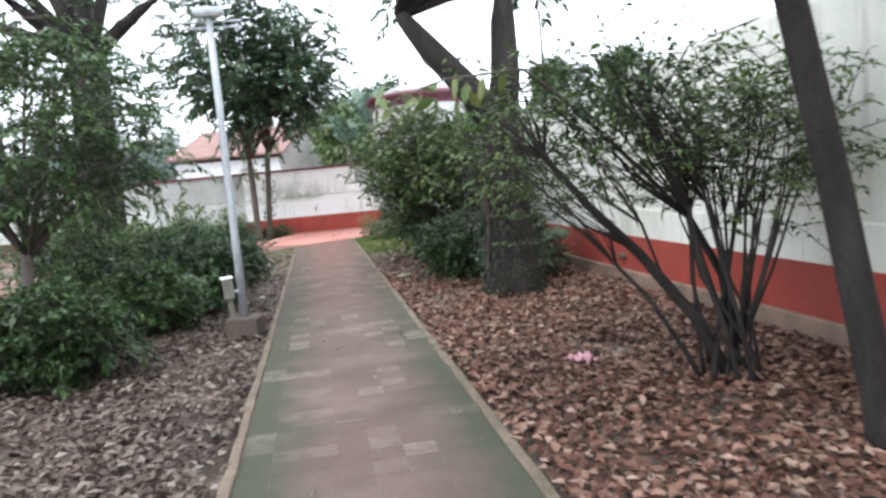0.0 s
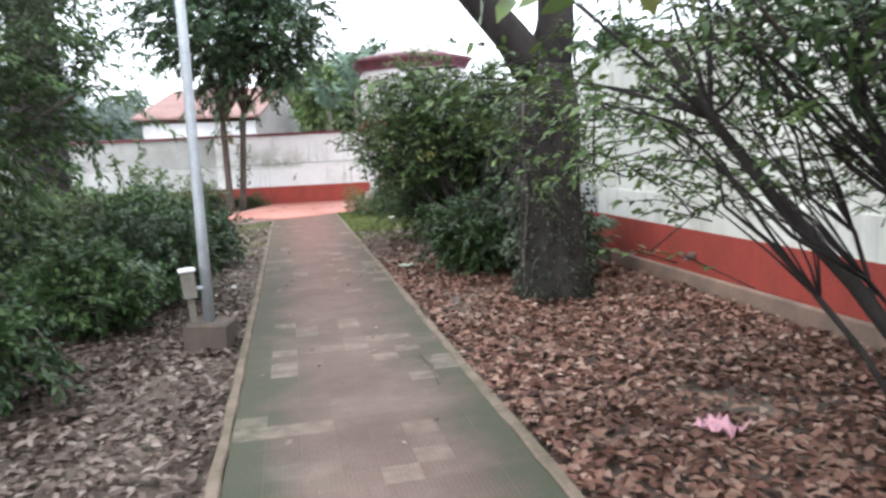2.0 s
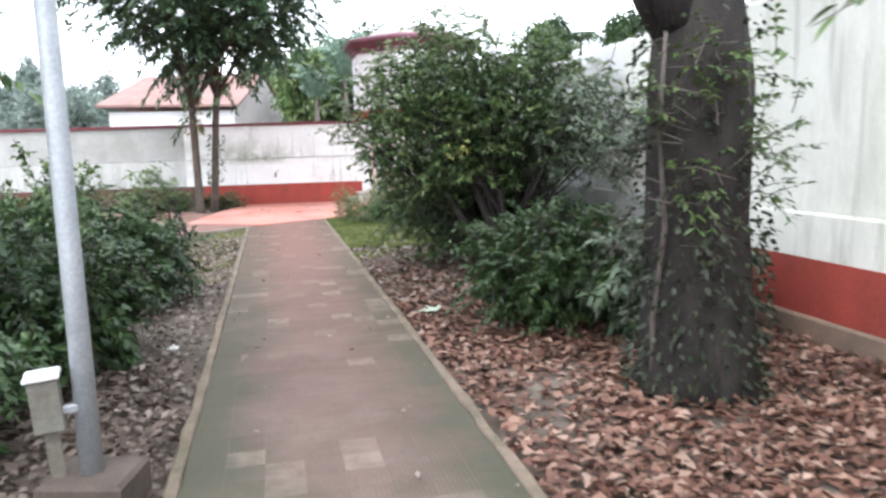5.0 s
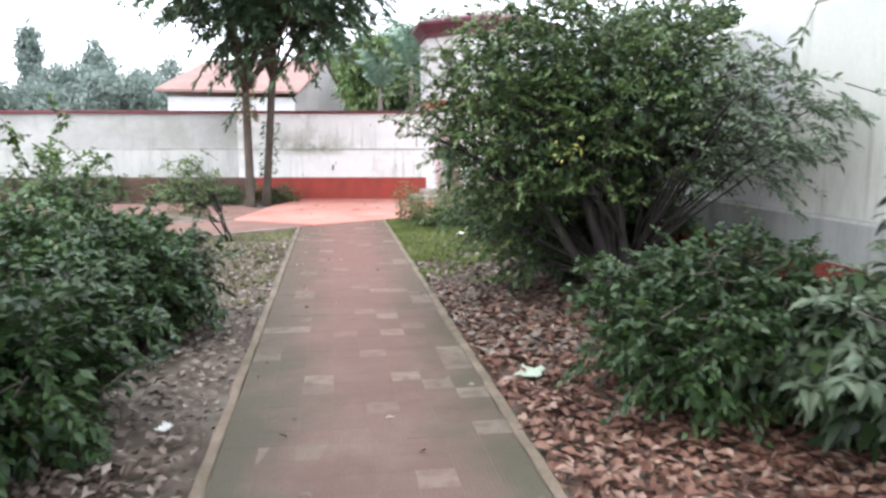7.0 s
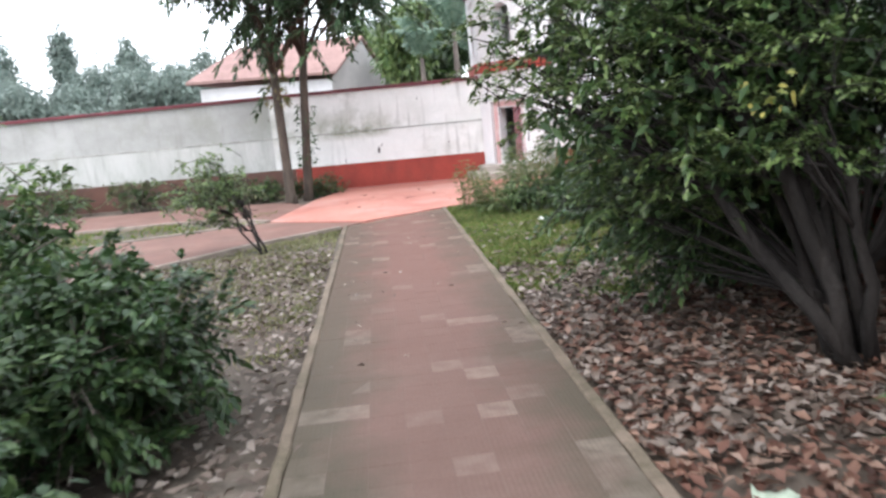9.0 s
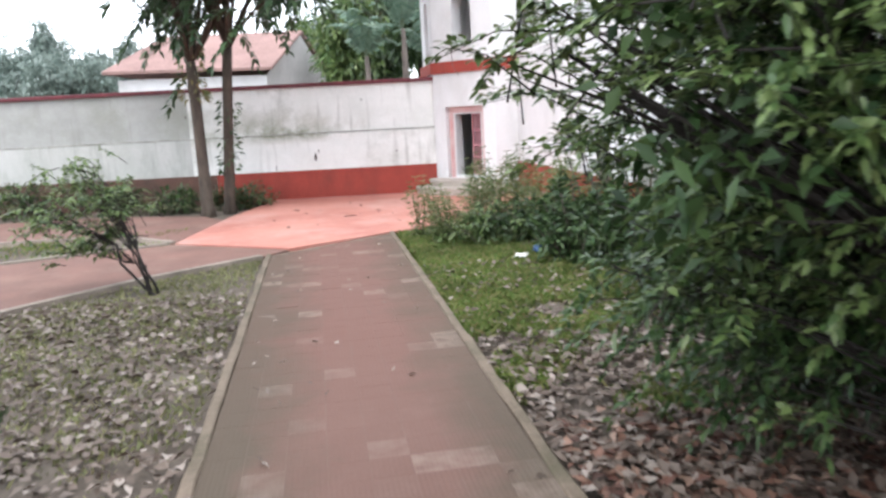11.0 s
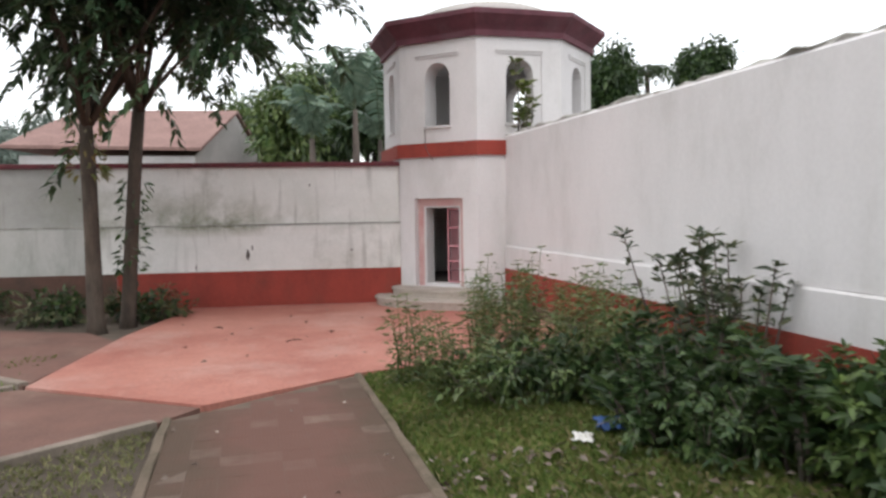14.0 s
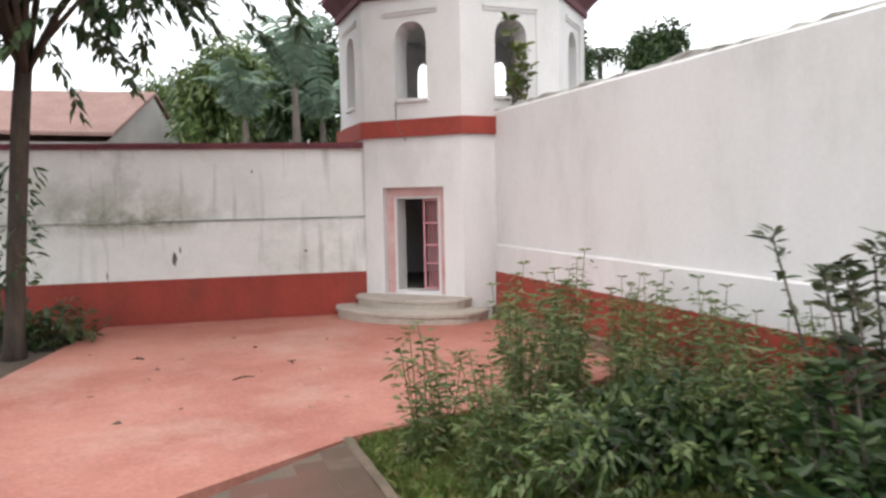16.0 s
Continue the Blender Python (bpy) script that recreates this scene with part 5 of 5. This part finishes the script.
LEAF_BED = leaf_material("leaf_bed", [(0.055, 0.10, 0.034), (0.10, 0.15, 0.05), (0.15, 0.185, 0.065), (0.15, 0.115, 0.055)])
kinds = [stalk_plant("flower_plant", 1.2, 23.55, 0.72, 7, LEAF_BED, "tall feathery flower plant gone to seed", group="flower bed"),
         stalk_plant("flower_plant", 2.85, 24.4, 1.05, 7, LEAF_BED, "tall feathery flower plant gone to seed", group="flower bed"),
         stalk_plant("flower_plant", 2.0, 23.6, 0.85, 9, LEAF_BED, "tall feathery flower plant gone to seed", group="flower bed")]
for x, y, k, z in ((1.45, 23.8, 0, 1.0), (1.62, 23.35, 0, 0.85), (2.2, 24.15, 1, 0.95), (2.4, 23.7, 2, 1.05), (2.55, 24.25, 0, 1.2), (3.1, 24.1, 1, 0.8), (3.3, 23.6, 2, 0.95),
                   (2.75, 23.4, 2, 0.9), (3.0, 22.9, 1, 0.7), (3.5, 24.3, 1, 0.85), (3.65, 23.3, 2, 0.85), (3.4, 22.5, 0, 1.0), (2.6, 22.6, 2, 0.7), (3.7, 21.9, 2, 0.9), (1.5, 23.0, 2, 0.8), (1.75, 22.7, 0, 0.8), (2.9, 22.3, 2, 1.0), (3.2, 23.1, 1, 0.9), (3.75, 22.7, 1, 0.8), (3.6, 24.8, 1, 0.8), (3.0, 24.8, 0, 1.2), (2.45, 24.65, 1, 0.75), (1.35, 22.9, 0, 0.6)):
    copy_thing(kinds[k], pose(x, y, 0, rng.uniform(-5, 5), rng.uniform(-5, 5), rng.uniform(0, 360)) @ Matrix.Scale(z, 4))


def whorl_shrub(x, y, tips, label, mat_, leaf):
    ob = thing("big_leaf_shrub", pose(x, y, 0), label, "shrub")
    P, W = [], []
    for tx, ty, tz in tips:
        b, t_ = Vector((tx * 0.5, ty * 0.5, -0.08)), Vector((tx, ty, tz))
        part("stem", Shape().tube([b, b.lerp(t_, 0.5) + Vector((0.04, 0.02, 0.0)), t_], [0.016, 0.011, 0.006], 6), BARKPALE, ob, smooth=True)
        for q, cnt in ((1.0, 11), (0.93, 6), (0.85, 5), (0.7, 5), (0.5, 4), (0.3, 3)):
            for _ in range(cnt):
                a = rng.uniform(0, 2 * math.pi)
                P.append(np.array(b.lerp(t_, q)) + rng.normal(0, 0.02, 3))
                W.append((math.cos(a), math.sin(a), rng.uniform(0.1, 0.9)))
    part("foliage", fast_mesh("foliage", *leaf_arrays(np.array(P), np.array(W), *leaf, droop=0.15)), mat_, ob)
    return ob


whorl_shrub(2.8, 21.45, [(rng.uniform(-0.6, 0.6), rng.uniform(-0.5, 0.5), rng.uniform(0.25, 0.85)) for _ in range(44)], "bushy shrub with dark glossy whorled leaves", LEAF_DARK, (0.115, 0.04))
whorl_shrub(3.6, 21.95, [(rng.uniform(-0.8, 0.35), rng.uniform(-0.5, 0.5), rng.uniform(0.75, 1.45)) for _ in range(22)], "upright shrub with dark olive whorled leaves", LEAF_OLIVE, (0.12, 0.04))
whorl_shrub(3.2, 20.4, [(rng.uniform(-0.45, 0.45), rng.uniform(-0.6, 0.6), rng.uniform(0.3, 0.75)) for _ in range(18)], "low shrub with whorled mid-green leaves", LEAF_DARK, (0.15, 0.05))
shrub("young_shrub", -1.95, 21.35, 6, (-0.65, 0.15, 0.9), (0.65, 0.5, 0.6), LEAF_SHRUB, "spindly leaning young shrub on bare soil", 150, 20, (0.062, 0.03), 0.15, 0.014, fan=0.06)
# Set on the wall top so it covers the tower window in view.
w = whorl_shrub(4.18, 28.1, [(rng.uniform(-0.15, 0.3), rng.uniform(-0.1, 0.2), rng.uniform(0.3, 1.15)) for _ in range(7)], "wild shrub on the wall top, standing in for the window plant", LEAF_LIGHT, (0.14, 0.06))
w.location.z = 2.86

fs = bpy.data.objects["flowering_shrub"]
move = Vector((0.38, 0.82, 0))
for tip in ([(-0.9, 0.75, 2.75), (-1.25, 1.4, 2.62), (-1.45, 1.8, 2.3), (-1.5, 1.9, 1.95), (-1.48, 1.92, 1.6)], [(-0.7, 0.9, 2.4), (-1.0, 1.5, 2.5), (-1.15, 1.9, 2.45), (-1.2, 2.1, 2.3)], [(-0.5, 1.0, 2.0), (-0.6, 1.5, 2.05), (-0.7, 1.9, 1.9)]):
    tip = [tuple(Vector(p) + move) for p in tip]
    part("stem", Shape().tube(tip, [0.011 - 0.0018 * i for i in range(len(tip))], 6, 0.1), BARKPALE, fs, "thin overhanging twig", smooth=True)
    P = np.repeat(np.array(tip[1:]), 7, axis=0) + rng.normal(0, 0.05, (7 * (len(tip) - 1), 3))
    tagged(part("foliage", fast_mesh("foliage", *leaf_arrays(P, rng.normal(0, 1, P.shape) - [0, 0, 0.4], 0.06, 0.028)), LEAF_LIGHT, fs), kind="stuff")

# ---- scraps ----
def scrap(name, x, y, z, size, colour, label, category, lift=0.05):
    ma = surface(name + "_surface", colour, tuple(c * 0.82 for c in colour), 8.0, 0.7, 0.2, 60)
    s = Shape()
    k = 9
    pts = [(size * (i / (k - 1) - 0.5) * (1 + 0.25 * noise.noise(Vector((j, 1.3, x)))), size * 0.75 * (j / (k - 1) - 0.5) * (1 + 0.35 * noise.noise(Vector((i, 4.1, y)))),
            lift * abs(noise.noise(Vector((i * 0.6, j * 0.6, x + y)))) + 0.012) for j in range(k) for i in range(k)]
    s.add(pts, [(j * k + i, j * k + i + 1, (j + 1) * k + i + 1, (j + 1) * k + i) for j in range(k - 1) for i in range(k - 1)])
    ob = part(name, s, ma, smooth=True)
    ob.matrix_basis = pose(x, y, z, 0, 0, rng.uniform(0, 360))
    so = ob.modifiers.new("thickness", "SOLIDIFY")
    so.thickness = 0.004
    return tagged(ob, label, category)


scrap("cloth_rag", 1.2, 13.5, 0.0, 0.24, (0.40, 0.46, 0.36), "pale green rag lying on dry leaves", "rag")
scrap("pink_wrapper", 1.92, 6.6, 0.0, 0.24, (0.62, 0.33, 0.38), "crumpled pink wrapper on dry leaves", "litter", 0.13)
scrap("plastic_bag", 2.42, 21.7, 0.0, 0.28, (0.055, 0.12, 0.30), "crumpled blue plastic bag in the grass", "litter", 0.12)
scrap("paper_scrap", 2.1, 21.5, 0.0, 0.2, (0.75, 0.74, 0.70), "torn white paper scrap in the grass", "litter")
scrap("paper_scrap", -1.18, 12.8, 0.0, 0.09, (0.75, 0.74, 0.70), "small white scrap on dry leaves", "litter")

litter("fallen_leaves", 26, (-1.6, 2.6, 24.4, 29.0), LEAF_GREYDRY, "few dry leaf scraps on red cement", (0.07, 0.035), z=0.06)
for x, y, a, n in ((0.35, 26.2, 20, 0.22), (0.9, 26.7, 75, 0.16), (-0.6, 27.6, 130, 0.14), (1.6, 25.6, 40, 0.12)):
    twig = part("dead_twig", Shape().tube([(-n / 2, 0, 0.018), (0, 0.02, 0.026), (n / 2, -0.01, 0.018)], [0.006, 0.007, 0.004], 6).tube([(0, 0.02, 0.024), (0.05, 0.07, 0.018)], [0.004, 0.003], 5), BARK)
    twig.matrix_basis = pose(x, y, 0, 0, 0, a)
    tagged(twig, "small dark dead twig on red cement", "twig", "twigs on the forecourt")

stick = part("dead_stick", Shape().tube([(0, -0.62, 0.012), (0.03, -0.2, 0.02), (0.0, 0.15, 0.016), (0.04, 0.6, 0.012)], [0.007, 0.009, 0.008, 0.004], 6).tube([(0.02, 0.0, 0.018), (0.09, 0.2, 0.012)], [0.005, 0.003], 5), BARKPALE)
stick.matrix_basis = pose(0.58, 8.6, 0, 0, 0, -1)
tagged(stick, "long thin dead stick lying on the paving", "twig")

# ---- paving tiles of the path ----
TS = 0.205


def tile_mesh():
    g, c = 0.0004, 0.0015
    a = TS / 2
    return Shape().box(-a + g, a - g, -a + g, a - g, -0.05, 0.0, c).mesh("tile")


tile_data = tile_mesh()
tile_data.materials.append(TILE)
rest = Shape()
count = int(24 / TS) + 34
for row in range(count):
    y = -7.0 + TS * (row + 0.5)
    for col in range(8):
        x = -0.82 + TS * (col + 0.5)
        if y + TS / 2 > 22.95 + (x + 0.82) * 0.67:
            continue
        z = rng.normal(0.0, 0.0006)
        tilt = pose(x, y, z, rng.normal(0, 0.12), rng.normal(0, 0.12), 0)
        if 13.2 < y < 20.9:
            ob = new("tile", tile_data)
            ob.parent = path
            ob.matrix_basis = tilt
        else:
            a, g, c = TS / 2, 0.0004, 0.0015
            rest.box(-a + g, a - g, -a + g, a - g, -0.05, 0.0, c, tilt)
tagged(part("paving_tiles", rest, TILE, path), "mossy square paving tiles", kind="stuff")
